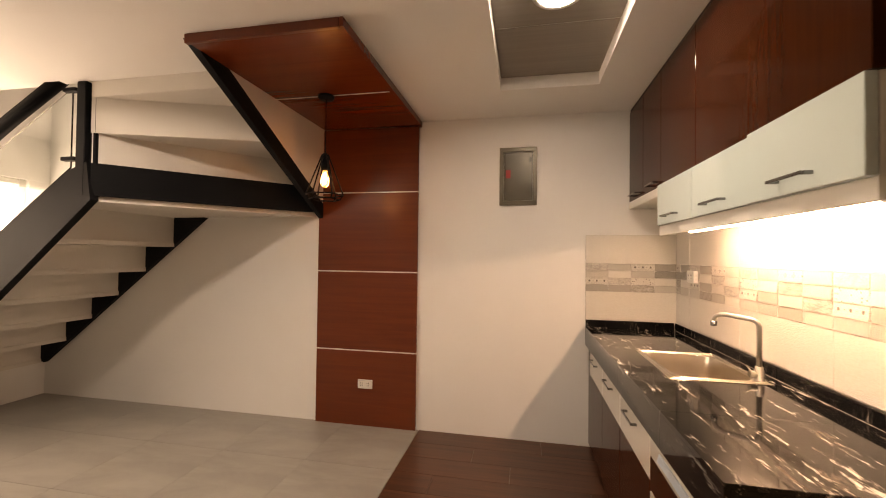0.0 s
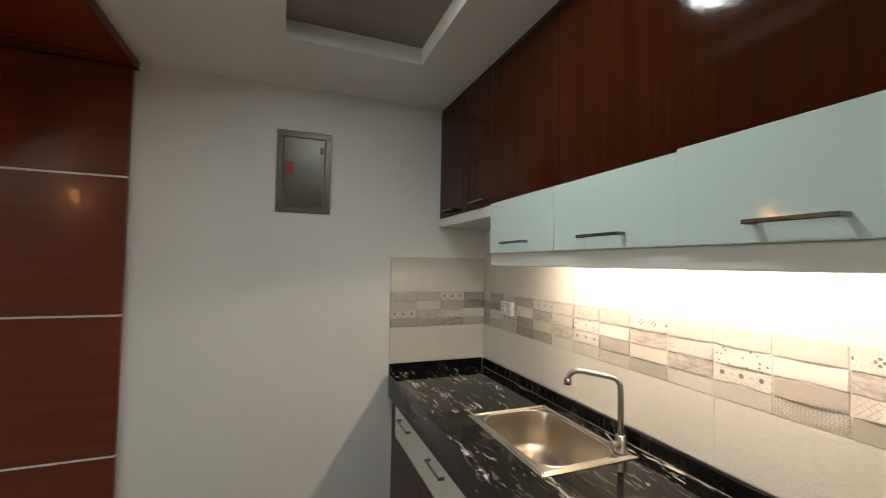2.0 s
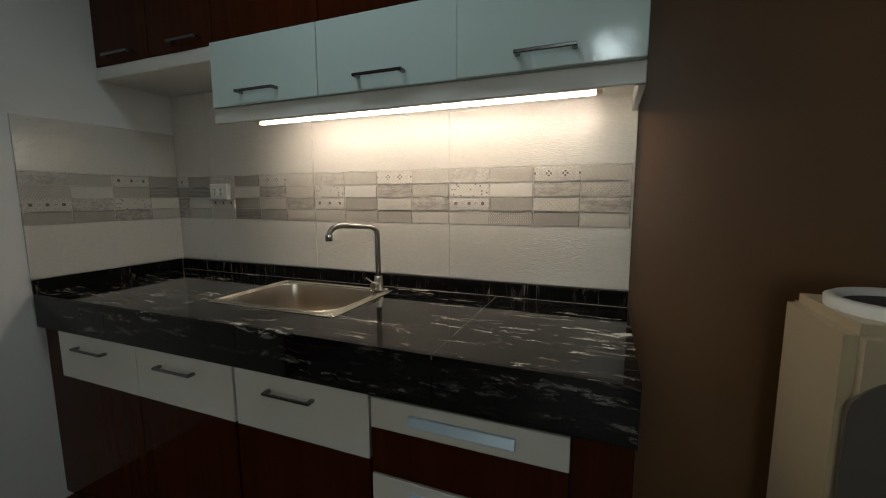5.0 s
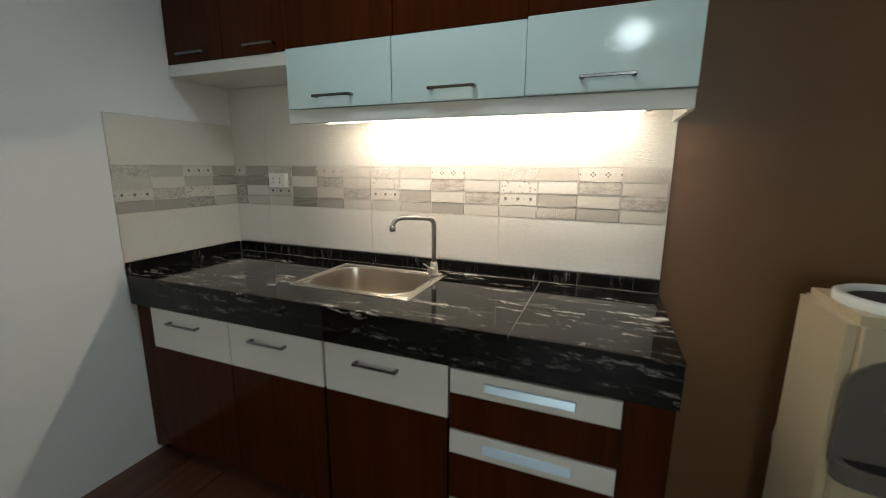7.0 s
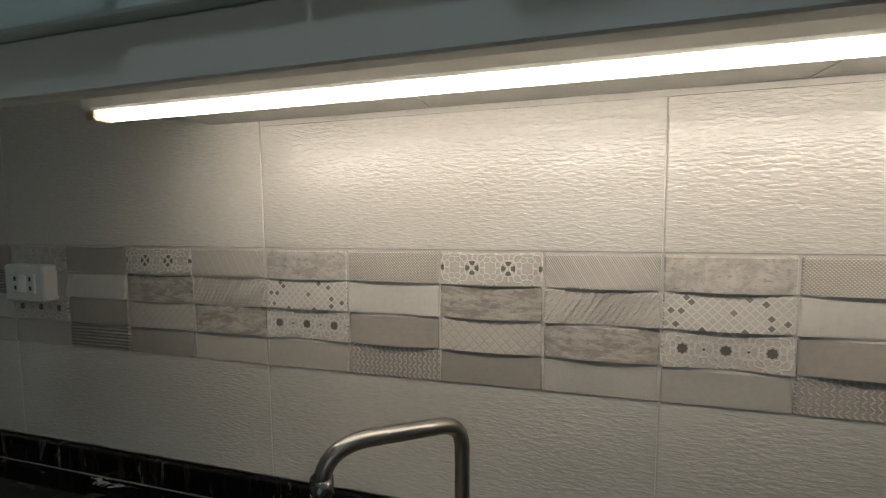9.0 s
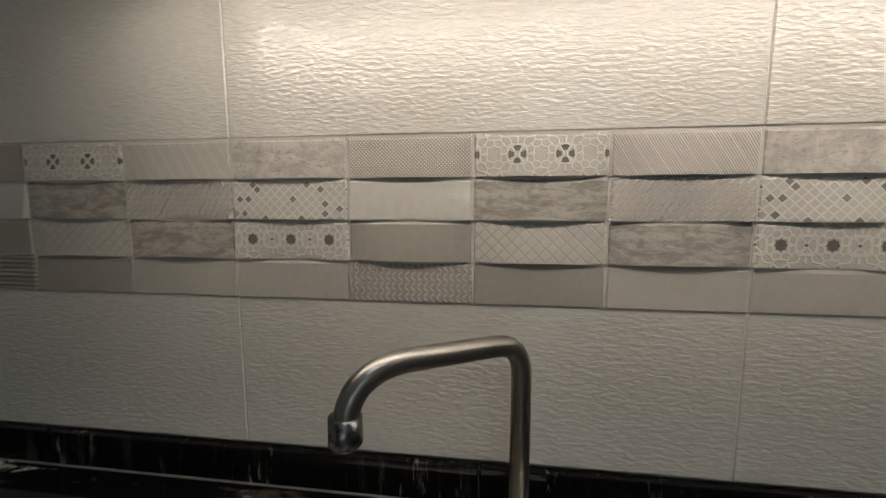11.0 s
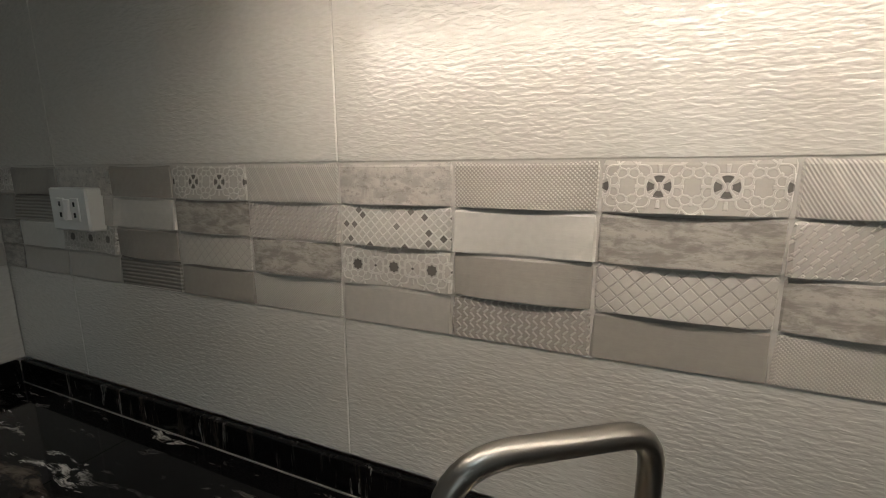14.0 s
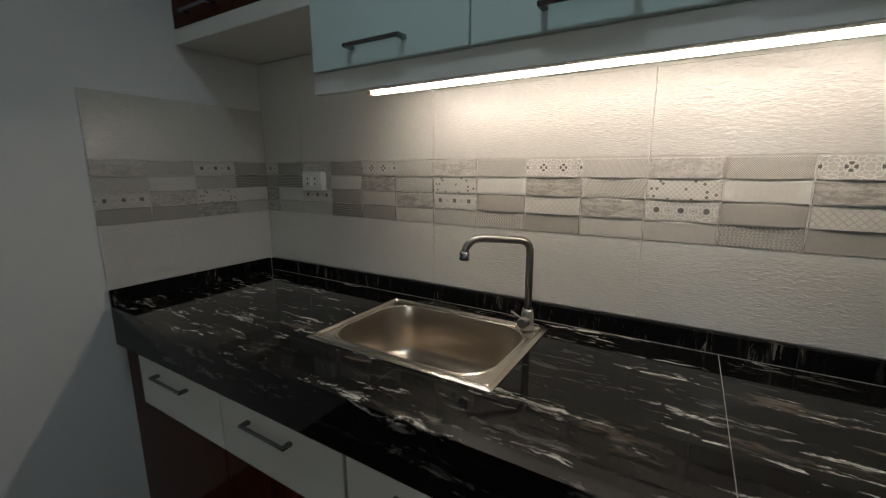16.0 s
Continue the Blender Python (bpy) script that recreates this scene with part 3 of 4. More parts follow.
leaf = part("door", box(BX0 + 0.033, BX1 - 0.033, NORTH - 0.009, NORTH - 0.002, BZ0 + 0.035, BZ1 - 0.035, 0.0015), M_PANEL_D, breaker, "flat steel door")
part("latch", box(BX1 - 0.055, BX1 - 0.042, NORTH - 0.014, NORTH - 0.009, BZ1 - 0.11, BZ1 - 0.075, 0.001), M_SLOT, leaf, "black latch")
part("sticker", box(BX0 + 0.045, BX0 + 0.08, NORTH - 0.0105, NORTH - 0.009, BZ1 - 0.225, BZ1 - 0.165), M_RED, leaf, "small red sticker")
part("hinge", box(BX0 + 0.034, BX0 + 0.042, NORTH - 0.0125, NORTH - 0.009, BZ0 + 0.06, BZ1 - 0.06, 0.001), M_PANEL, leaf)


def socket_plate(name, label, m, w=0.118, h=0.068, proud=0.012, rocker=False):
    """A duplex socket plate that faces -y, moved to m; with a rocker switch between the sockets if asked."""
    ob = thing(name, label, "socket")
    plate = part("plate", box(-w / 2, w / 2, -proud, 0, -h / 2, h / 2, 0.003), M_PLASTIC, ob)
    off = 0.020 if rocker else 0.026
    if rocker:
        bm = prism([(-proud - 0.001, -0.017), (-proud - 0.007, -0.016), (-proud - 0.003, 0.016), (-proud - 0.001, 0.017)], 0.0015 - 0.006, 0.0015 + 0.006, 0)
        part("rocker", bm, M_STRIP, plate, "white rocker switch")
    for dx in (-off, off):
        wide = 0.011 if rocker else 0.015
        part("insert", box(dx - wide, dx + wide, -proud - 0.0018, -proud + 0.001, -0.019, 0.019, 0.001), M_PLASTIC, plate)
    for dx in (-off, off):
        bm = None
        for dz in (-0.009, 0.009):
            for ddx in ((0.0,) if rocker else (-0.006, 0.006)):
                bm = box(dx + ddx - 0.0022, dx + ddx + 0.0022, -proud - 0.0026, -proud - 0.0016, dz - 0.004, dz + 0.004, bm=bm)
        part("slots", bm, M_SLOT, plate, "dark socket slots")
    ob.matrix_world = m
    return ob


socket_plate("wall_socket", "white duplex socket on the wood panel", pose(-1.217, PY - 0.001, 0.325))
socket_plate("wall_socket", "white duplex socket proud of the patterned tiles", pose(EAST + 0.001, 2.695, 1.216, 0, 0, -90), 0.104, 0.072, 0.026, True)
socket_plate("wall_socket", "white socket on the brown wall by the dispenser", pose(EAST + 0.009, 0.520, 0.365, 0, 0, -90), 0.07, 0.08, 0.012)

# ---- stairs ----
stairs = thing("staircase", "black steel staircase with white boards and winders", "staircase", at=(-2.6, 2.5, 0))
RISE, GOING, SX, SZ = 0.2165, 0.283, -2.985, 1.629      # nosing line of the first flight
NX, NY = -2.60, 1.97                                      # newel
for k in range(7):
    x1, z1 = SX - GOING * k, SZ - RISE * k
    if z1 < 0.1:
        break
    # riser board under the tread, and the tread that runs back to the west
    part("riser", box(x1 - 0.02, x1, NY + 0.015, NORTH - 0.039, z1 - RISE - 0.012, z1 - 0.002), M_STEP, stairs)
    part("tread", box(x1 - GOING - 0.02, x1 + 0.008, NY + 0.014, NORTH - 0.038, z1 - RISE - 0.036, z1 - RISE, 0.002), M_STEP, stairs)


part("tread", box(SX - 0.02, NX, NY + 0.03, NORTH - 0.045, SZ, SZ + 0.034, 0.002), M_STEP, stairs)
# far sawtooth stringer along the wall
saw = [(SX + 0.312, SZ)]
for k in range(6):
    x1, z1 = SX - GOING * k, SZ - RISE * k
    saw += [(x1, z1), (x1, z1 - RISE)]
saw += [(-4.40, 0.31), (-4.36, 0.30)]
part("stringer", prism(saw, NORTH - 0.042, NORTH - 0.004, 1), M_BLACK, stairs, "black sawtooth stringer along the wall")
part("stringer", prism([(-2.565, 1.635), (-2.60, 1.865), (-2.742, 1.815), (-4.39, 0.63), (-4.39, 0.10)], NY - 0.03, NY + 0.02, 1), M_BLACK, stairs, "black steel stringer")
part("newel_post", box(NX - 0.085, NX - 0.018, NY - 0.0315, NY + 0.03, 1.66, 2.358, 0.004), M_BLACK, stairs, "black steel newel post")
part("newel_post", box(NX - 0.016, NX + 0.03, NY - 0.004, NY + 0.05, 1.66, 2.262, 0.004), M_BLACK, stairs, "shorter black post beside the newel")
d = Vector((OX + 0.0 - NX, NORTH - 0.01 - NY, 0)).normalized()
side = Vector((d.y, -d.x, 0)) * 0.025
a, b = Vector((NX, NY, 0)), Vector((OX - 0.02, NORTH - 0.01, 0))
part("beam", prism([(a + side)[:2], (b + side)[:2], (b - side)[:2], (a - side)[:2]], 1.665, 1.862), M_BLACK, stairs, "black diagonal beam under the winders")
EXQ = OX - 0.05
part("winder", prism([(NX, NY), (NX, NORTH - 0.01), (EXQ, NORTH - 0.01)], 1.63, 1.664), M_STEP, stairs)
part("winder", prism([(NX, NY), (EXQ, NORTH - 0.01), (EXQ, 2.30)], 2.045, 2.08), M_STEP, stairs)
part("winder", prism([(NX, NY), (EXQ, 2.30), (EXQ, NY)], 2.26, 2.295), M_STEP, stairs)


def upright(p, q, z0, z1, w=0.012):
    p, q = Vector((*p, 0)), Vector((*q, 0))
    e = (q - p).normalized()
    s = Vector((e.y, -e.x, 0)) * w
    return prism([(p + s)[:2], (q + s)[:2], (q - s)[:2], (p - s)[:2]], z0, z1)


part("riser", upright((NX, NY), (EXQ, NORTH - 0.02), 1.85, 2.082), M_STEP, stairs)
part("riser", upright((NX, NY), (EXQ, 2.30), 2.046, 2.297), M_STEP, stairs)
part("riser", upright((NX, NY + 0.002), (EXQ, NY + 0.002), 2.262, 2.62), M_STEP, stairs)
# upper flight's stringer and the side wall above it
part("stringer", prism([(NORTH - 0.005, 1.607), (NORTH - 0.005, 1.72), (1.84, 2.357), (1.63, 2.357)], OX - 0.018, OX + 0.023, 0), M_BLACK, stairs, "black sloping stringer of the upper flight")
part("side_wall", prism([(NORTH - 0.005, 1.722), (1.845, 2.358), (NORTH - 0.005, 2.358)], OX - 0.014, OX + 0.019, 0), M_STEP, stairs, "white side board lit by the lamp")
part("handrail", tube([(-2.79, NY - 0.02, 2.40), (-3.2, NY - 0.02, 2.16), (-4.36, NY - 0.02, 1.42)], 0.04, 4), M_BLACK, stairs, "black square handrail")
glass = part("glass_panel", prism([(-2.745, 1.84), (-2.745, 2.33), (-4.30, 1.36), (-4.30, 0.72)], NY - 0.012, NY - 0.002, 1), M_GLASS, stairs, "clear glass railing panel")
glass.visible_shadow = False
for z in (2.315, 1.89):
    part("glass_clamp", box(-2.80, -2.70, NY - 0.03, NY + 0.012, z - 0.012, z + 0.012, 0.003), M_BLACK, stairs)


# ---- lamps ----
def downlight(x, y, z, glowing, label, r=0.085, drop=0.0):
    """A round lamp under the board at height z; drop: the depth of its housing."""
    ob = thing("ceiling_downlight", label, "lamp", at=(x, y, z), group="ceiling downlights")
    if drop:
        part("housing", turned_shape(x, y, [(0.0, z), (r + 0.019, z), (r + 0.019, z - drop), (0.0, z - drop)], 32), M_PLASTIC, ob)
    z -= drop
    part("ring", turned_shape(x, y, [(r, z), (r + 0.023, z), (r + 0.021, z - 0.006), (r + 0.004, z - 0.008), (r, z - 0.004)], 32, caps=False), M_PLASTIC, ob)
    part("lens", turned_shape(x, y, [(0.0, z - 0.001), (r + 0.002, z - 0.001), (r + 0.002, z - 0.004), (0.0, z - 0.005)], 32), glowing, ob, "glowing cool white lens")
    return ob


downlight(0.115, 1.73, TZ, M_DOWN, "round cool white downlight in the ceiling tray")
# unseen housing depth, added so this lamp's light clears the tray's north edge
downlight(-2.1, 1.06, TZ, M_ROOM, "round cool white downlight in the living room ceiling tray", 0.125, 0.028)

# ---- wall cabinets ----
XW, XF = 0.700, 0.682        # fronts of the wine doors and of the white flaps
UZ0, UZ1 = 1.499, 1.715
WTOP = 2.335


def pull(parent, x, y0, y1, z, proud=0.032, material=None, label="dark chrome bar handle"):
    """A flat bar pull on an upright front that faces -x."""
    bm = box(x - proud, x - proud + 0.007, y0, y1, z - 0.0045, z + 0.0045, 0.0015)
    for y in (y0, y1 - 0.012):
        box(x - proud + 0.007, x, y, y + 0.012, z - 0.0045, z + 0.0045, 0.001, bm)
    return part("handle", bm, material or M_HANDLE, parent, label)


wine_spans = ((2.667, 2.995, (2.745, 2.905)), (2.333, 2.667, (2.385, 2.53)), (1.885, 2.333, None), (1.427, 1.885, None), (0.968, 1.427, None))
for y0, y1, grip in wine_spans:
    z0 = 1.714 if y1 > 2.4 else 1.722
    ob = thing("wall_cabinet", "dark wine-stained glossy cabinet up to the ceiling", "cabinet", at=(XW, (y0 + y1) / 2, z0), group="wine wall cabinets")
    part("body", box(XW + 0.021, EAST - 0.002, y0 + 0.001, y1 - 0.001, z0, CEIL - 0.002), M_DARKGAP, ob)
    proud = 0.012 if y1 < 1.5 else 0.0
    leaf = part("door", box(XW - proud, XW + 0.019, y0 + 0.0015, y1 - 0.0015, z0 + 0.001, WTOP, 0.002), M_WINE, ob, "plain wine-stained door")
    if grip:
        pull(leaf, XW, grip[0], grip[1], 1.745)
thing("cornice", "dark strip between cabinets and ceiling", "trim", box(XW + 0.006, XW + 0.02, 0.968, 2.995, WTOP + 0.001, CEIL - 0.001, 0.001), M_DARKGAP, "structure")
thing("soffit_board", "white board under the corner cabinets", "trim", box(XW - 0.002, EAST - 0.001, 2.333, 2.995, 1.664, 1.7125, 0.002), M_TRIMWHITE, "structure")
for y0, y1, grip in ((1.882, 2.331, (2.035, 2.198)), (1.425, 1.882, (1.578, 1.738)), (0.968, 1.425, (1.120, 1.268))):
    ob = thing("flap_cabinet", "glossy white flap cabinet with a dark bar handle", "cabinet", at=(XF, (y0 + y1) / 2, UZ0), group="white flap cabinets")
    part("body", box(XF + 0.02, EAST - 0.0015, y0 + 0.001, min(y1 - 0.001, 2.264), 1.494, UZ1 + 0.003), M_TRIMWHITE, ob)
    proud = 0.008 if y1 < 1.5 else 0.0
    leaf = part("door", box(XF - proud, XF + 0.018, y0 + 0.0015, y1 - 0.0015, UZ0, UZ1 + (0.004 if proud else 0), 0.002), M_WHITE, ob, "glossy white flap")
    pull(leaf, XF - proud, grip[0], grip[1], 1.538, 0.030)
bm = box(XF + 0.014, XF + 0.032, 0.968, 2.343, 1.447, 1.4985, 0.002)
box(XF + 0.030, EAST - 0.002, 0.968, 0.984, 1.442, 1.4985, 0.001, bm)
thing("valence", "white board that hides the strip light", "trim", bm, M_TRIMWHITE, "structure")

led = thing("strip_light", "lit warm white tube under the wall cabinets", "lamp", at=(0.82, 1.65, 1.5))
part("holder", box(0.800, 0.829, 1.06, 2.264, 1.4675, 1.4935, 0.003), M_PLASTIC, led)
bm = box(0.8055, 0.8245, 1.08, 2.246, 1.4580, 1.467, 0.0035)
part("tube", bm, M_LED, led, "glowing tube")
for y0 in (2.2465, 1.0635):
    part("end_cap", box(0.8035, 0.8265, y0, y0 + 0.016, 1.4570, 1.4674, 0.002), M_CREAM, led, "yellowed plastic end cap")

# ---- base cabinets ----
XB = 0.432


def two_tone_door(ob, y0, y1, grip):
    leaf = part("door", box(XB, XB + 0.018, y0 + 0.002, y1 - 0.002, 0.055, 0.5285, 0.0015), M_WINE, ob, "wine-stained lower door")
    top = part("door", box(XB, XB + 0.018, y0 + 0.002, y1 - 0.002, 0.5295, 0.705, 0.0015), M_BAND, ob, "white upper band")
    pull(top, XB, grip[0], grip[1], 0.655, 0.026)


def base_body(ob, y0, y1):
    part("body", box(XB + 0.02, EAST - 0.02, y0 + 0.001, y1 - 0.001, 0.05, 0.665), M_DARKGAP, ob)
    part("plinth", box(XB + 0.05, EAST - 0.02, y0 + 0.001, y1 - 0.001, 0.0, 0.05), M_DARKGAP, ob)


thing("counter_rail", "dark rail behind the base cabinet fronts", "trim", box(XB + 0.0205, XB + 0.045, 0.97, 2.995, 0.6655, 0.7145), M_DARKGAP, "structure")
ob = thing("base_cabinet", "wine and white double base cabinet under the counter", "cabinet", at=(XB, 2.45, 0))
base_body(ob, 2.028, 2.996)
two_tone_door(ob, 2.466, 2.907, (2.62, 2.79))
two_tone_door(ob, 2.030, 2.466, (2.185, 2.35))
part("filler", box(XB + 0.004, XB + 0.019, 2.909, 2.996, 0.03, 0.71, 0.001), M_WINE, ob)
ob = thing("base_cabinet", "wine and white single base cabinet under the counter", "cabinet", at=(XB, 1.8, 0))
base_body(ob, 1.566, 2.026)
two_tone_door(ob, 1.568, 2.024, (1.735, 1.897))
ob = thing("drawer_cabinet", "wine and white three-drawer base cabinet", "cabinet", at=(XB, 1.3, 0))
base_body(ob, 0.968, 1.564)
for z1, z0 in ((0.698, 0.500), (0.494, 0.254), (0.248, 0.055)):
    front = part("drawer", box(XB, XB + 0.018, 1.088, 1.563, z0, z1 - 0.0795, 0.0015), M_WINE, ob, "wine-stained drawer front")
    band = part("drawer_band", box(XB, XB + 0.018, 1.088, 1.563, z1 - 0.0785, z1, 0.0015), M_BAND, ob, "white drawer band")
    bm = box(XB - 0.004, XB + 0.002, 1.200, 1.458, z1 - 0.052, z1 - 0.026, 0.002)
    for v in bm.verts:                                    # its face leans upward
        v.co.x -= 0.007 * (z1 - 0.026 - v.co.z) / 0.026 * (v.co.x < XB)
    part("pull", bm, M_ALU, band, "aluminium pull tinted with a pale blue reflection")
part("filler", box(XB + 0.004, XB + 0.019, 0.968, 1.084, 0.03, 0.71, 0.001), M_WINE, ob)

# ---- counter ----
counter = thing("countertop", "black marble-look countertop with white streaks", "countertop", at=(0.7, 2.0, CTOP))
part("bed", box(CFRONT + 0.014, EAST - 0.012, CEND + 0.012, 1.78, 0.715, CTOP - 0.012), M_DARKGAP, counter)
part("bed", box(CFRONT + 0.014, EAST - 0.012, 2.27, NORTH - 0.012, 0.715, CTOP - 0.012), M_DARKGAP, counter)
S0, S1, T0, T1 = 0.585, 0.915, 1.795, 2.255      # sink cut-out
XR, G = EAST - 0.014, 0.0009
seams = (CEND, 1.388, 1.983, 2.578, NORTH - 0.012)
top_z = (CTOP - 0.012, CTOP)
shapes = [
    [(CFRONT, seams[0]), (XR - G, seams[0]), (XR - G, seams[1] - G), (CFRONT, seams[1] - G)],
    [(CFRONT, seams[1] + G), (XR - G, seams[1] + G), (XR - G, seams[2] - G), (S1, seams[2] - G), (S1, T0), (S0, T0), (S0, seams[2] - G), (CFRONT, seams[2] - G)],
    [(CFRONT, seams[2] + G), (S0, seams[2] + G), (S0, T1), (S1, T1), (S1, seams[2] + G), (XR - G, seams[2] + G), (XR - G, seams[3] - G), (CFRONT, seams[3] - G)],
    [(CFRONT, seams[3] + G), (XR - G, seams[3] + G), (XR - G, seams[4]), (CFRONT, seams[4])],
]
for s in shapes:
    part("tile", prism(s, *top_z), M_MARBLE, counter)
part("grout", box(XR, EAST - 0.0122, CEND + 0.002, NORTH - 0.0125, CTOP - 0.011, CTOP + 0.0008), M_GROUT, counter, "pale grout line")
for a, b in zip(seams, seams[1:]):
    part("tile", box(CFRONT, CFRONT + 0.013, a + G, b - G, 0.716, CTOP - 0.0125), M_MARBLE_FRONT, counter)
part("tile", box(CFRONT + 0.0135, EAST - 0.013, CEND, CEND + 0.0115, 0.716, CTOP - 0.0125), M_MARBLE_FRONT, counter)
part("grout", box(CFRONT + 0.002, EAST - 0.013, CEND + 0.012, 1.79, CTOP - 0.0118, CTOP - 0.0012), M_GROUT, counter)
part("grout", box(CFRONT + 0.002, EAST - 0.013, 2.26, NORTH - 0.0125, CTOP - 0.0118, CTOP - 0.0012), M_GROUT, counter)
part("grout", box(CFRONT + 0.002, S0 - 0.002, 1.79, 2.26, CTOP - 0.0118, CTOP - 0.0012), M_GROUT, counter)
part("grout", box(S1 + 0.002, XR - G, 1.79, 2.26, CTOP - 0.0118, CTOP - 0.0012), M_GROUT, counter)
splash = thing("splashback_strip", "low black marble strip behind the counter", "trim", kind="structure")
cuts = (CEND, 1.25, 1.86, 2.47, NORTH - 0.012)
for a, b in zip(cuts, cuts[1:]):
    part("tile", box(EAST - 0.012, EAST - 0.0005, a + G, b - G, CTOP - 0.01, 0.889, 0.0015), M_MARBLE_UP, splash)
part("tile", box(CFRONT + 0.004, EAST - 0.013, NORTH - 0.0115, NORTH - 0.0005, CTOP - 0.01, 0.889, 0.0015), M_MARBLE_UP, splash)

# ---- sink and tap ----
KX, KY, KHX, KHY = 0.750, 2.024, 0.186, 0.257
sink = thing("kitchen_sink", "brushed steel drop-in sink with a raised rim", "sink", at=(KX, KY, CTOP))
z = CTOP
def inset(d, r, dz, dx=0.0, dy=0.0):
    return rounded(KX + dx, KY + dy, KHX - d, KHY - d, r, z + dz)


part("rim", loft([
    inset(0.0, 0.005, 0.0005), inset(0.0, 0.005, 0.0022), inset(0.0008, 0.005, 0.0028),
    inset(0.0120, 0.006, 0.0042), inset(0.0128, 0.007, 0.0044), inset(0.0135, 0.008, 0.0064), inset(0.0141, 0.008, 0.0070),
    inset(0.0160, 0.010, 0.0070), inset(0.0167, 0.010, 0.0064), inset(0.0186, 0.011, 0.0016), inset(0.0193, 0.012, 0.0010),
    inset(0.0205, 0.013, 0.0009), inset(0.0275, 0.083, 0.0009, -0.003, 0.001), inset(0.0283, 0.085, 0.0012, -0.003, 0.001),
    inset(0.0298, 0.086, 0.0030, -0.003, 0.001), inset(0.0310, 0.086, 0.0034, -0.003, 0.001),
    inset(0.0328, 0.086, 0.0030, -0.003, 0.001), inset(0.0345, 0.086, 0.0006, -0.003, 0.001)]), M_RIM, sink, "pressed steel rim")
bx, by = KX - 0.003, KY + 0.001
hx, hy = KHX - 0.0345, KHY - 0.0345
rings = [rounded(bx, by, hx, hy, 0.086, z + 0.0006), rounded(bx, by, hx - 0.002, hy - 0.002, 0.085, z - 0.01)]
rings += [rounded(bx, by, hx - 0.012, hy - 0.012, 0.085, z - 0.10)]
for k in range(1, 7):
    a = radians(15 * k)
    rings.append(rounded(bx, by, hx - 0.012 - 0.035 * (1 - math.cos(a)), hy - 0.012 - 0.035 * (1 - math.cos(a)), 0.085 - 0.025 * k / 6, z - 0.115 - 0.035 * math.sin(a)))
rings.append(rounded(bx, by, 0.045, 0.045, 0.0449, z - 0.155))
part("basin", loft(rings, None, False, True), M_STEEL, sink, "deep brushed steel basin")
drain = part("drain", turned_shape(bx, by, [(0.0, z - 0.150), (0.012, z - 0.149), (0.022, z - 0.1525), (0.030, z - 0.1525), (0.040, z - 0.149), (0.044, z - 0.151), (0.044, z - 0.1545)], 24, caps=False), M_RIM, sink, "round strainer drain")
part("strainer", turned_shape(bx, by, [(0.0, z - 0.145), (0.009, z - 0.145), (0.011, z - 0.150), (0.0, z - 0.150)], 16), M_HANDLE, drain)

FX0, FY0 = 0.905, 1.817
tap = thing("kitchen_tap", "satin steel swan-neck tap on the sink", "tap", at=(FX0, FY0, CTOP))
sp = Vector((0.797, 1.950, 1.043))
flow = (Vector((sp.x, sp.y, 0)) - Vector((FX0, FY0, 0)))
low, high = 1.081, 1.088
e = flow.normalized()
neck = [Vector((FX0, FY0, 0.885)), Vector((FX0, FY0, 1.0))]
neck += arc((FX0, FY0, low - 0.034), (FX0, FY0, low), Vector((FX0, FY0, low + 0.001)) + e * 0.034)
neck += arc(Vector((sp.x, sp.y, high)) - e * 0.05, (sp.x, sp.y, high), (sp.x, sp.y, sp.z + 0.002), 8)
part("spout", tube(neck, 0.0098, 16), M_NICKEL, tap, "bent satin steel spout")
part("aerator", turned_shape(sp.x, sp.y, [(0.0, 1.056), (0.0125, 1.056), (0.0128, 1.036), (0.0115, 1.034), (0.0, 1.035)], 20), M_HANDLE, tap)
part("base", turned_shape(FX0, FY0, [(0.0, CTOP + 0.003), (0.021, CTOP + 0.003), (0.021, CTOP + 0.007), (0.0165, CTOP + 0.010), (0.0165, CTOP + 0.045), (0.0145, CTOP + 0.047), (0.0145, CTOP + 0.058), (0.0, CTOP + 0.058)], 24), M_NICKEL, tap)
valve = part("valve", tube([(FX0, FY0, CTOP + 0.026), (FX0 - 0.032, FY0 + 0.004, CTOP + 0.026), (FX0 - 0.034, FY0 + 0.004, CTOP + 0.026)], [0.014, 0.014, 0.012], 20), M_NICKEL, tap)
part("lever", tube([(FX0 - 0.024, FY0 + 0.004, CTOP + 0.034), (FX0 - 0.030, FY0 + 0.035, CTOP + 0.054)], [0.0032, 0.0026], 8), M_NICKEL, valve)

# ---- water dispenser ----
DX0, DX1, DY0, DY1, DZ = 0.525, 0.825, 0.325, 0.630, 0.96
disp = thing("water_dispenser", "cream plastic floor-standing water dispenser", "water dispenser", at=(0.675, 0.48, 0))
part("body", box(DX0 + 0.004, DX1, DY0, DY1, 0.02, DZ, 0.022), M_CREAM, disp)
part("foot", box(DX0 + 0.03, DX1 - 0.02, DY0 + 0.02, DY1 - 0.02, 0.0, 0.021), M_GREYPL, disp)
mid_y = (DY0 + DY1) / 2
ring = [(mid_y - 0.146 * math.cos(math.pi * k / 12), 0.80 + 0.085 * math.sin(math.pi * k / 12)) for k in range(13)]
part("tap_panel", prism([(mid_y - 0.146, 0.60)] + ring + [(mid_y + 0.146, 0.60)], DX0 - 0.001, DX0 + 0.008, 0), M_GREYPL, disp, "grey-brown recess behind the taps")
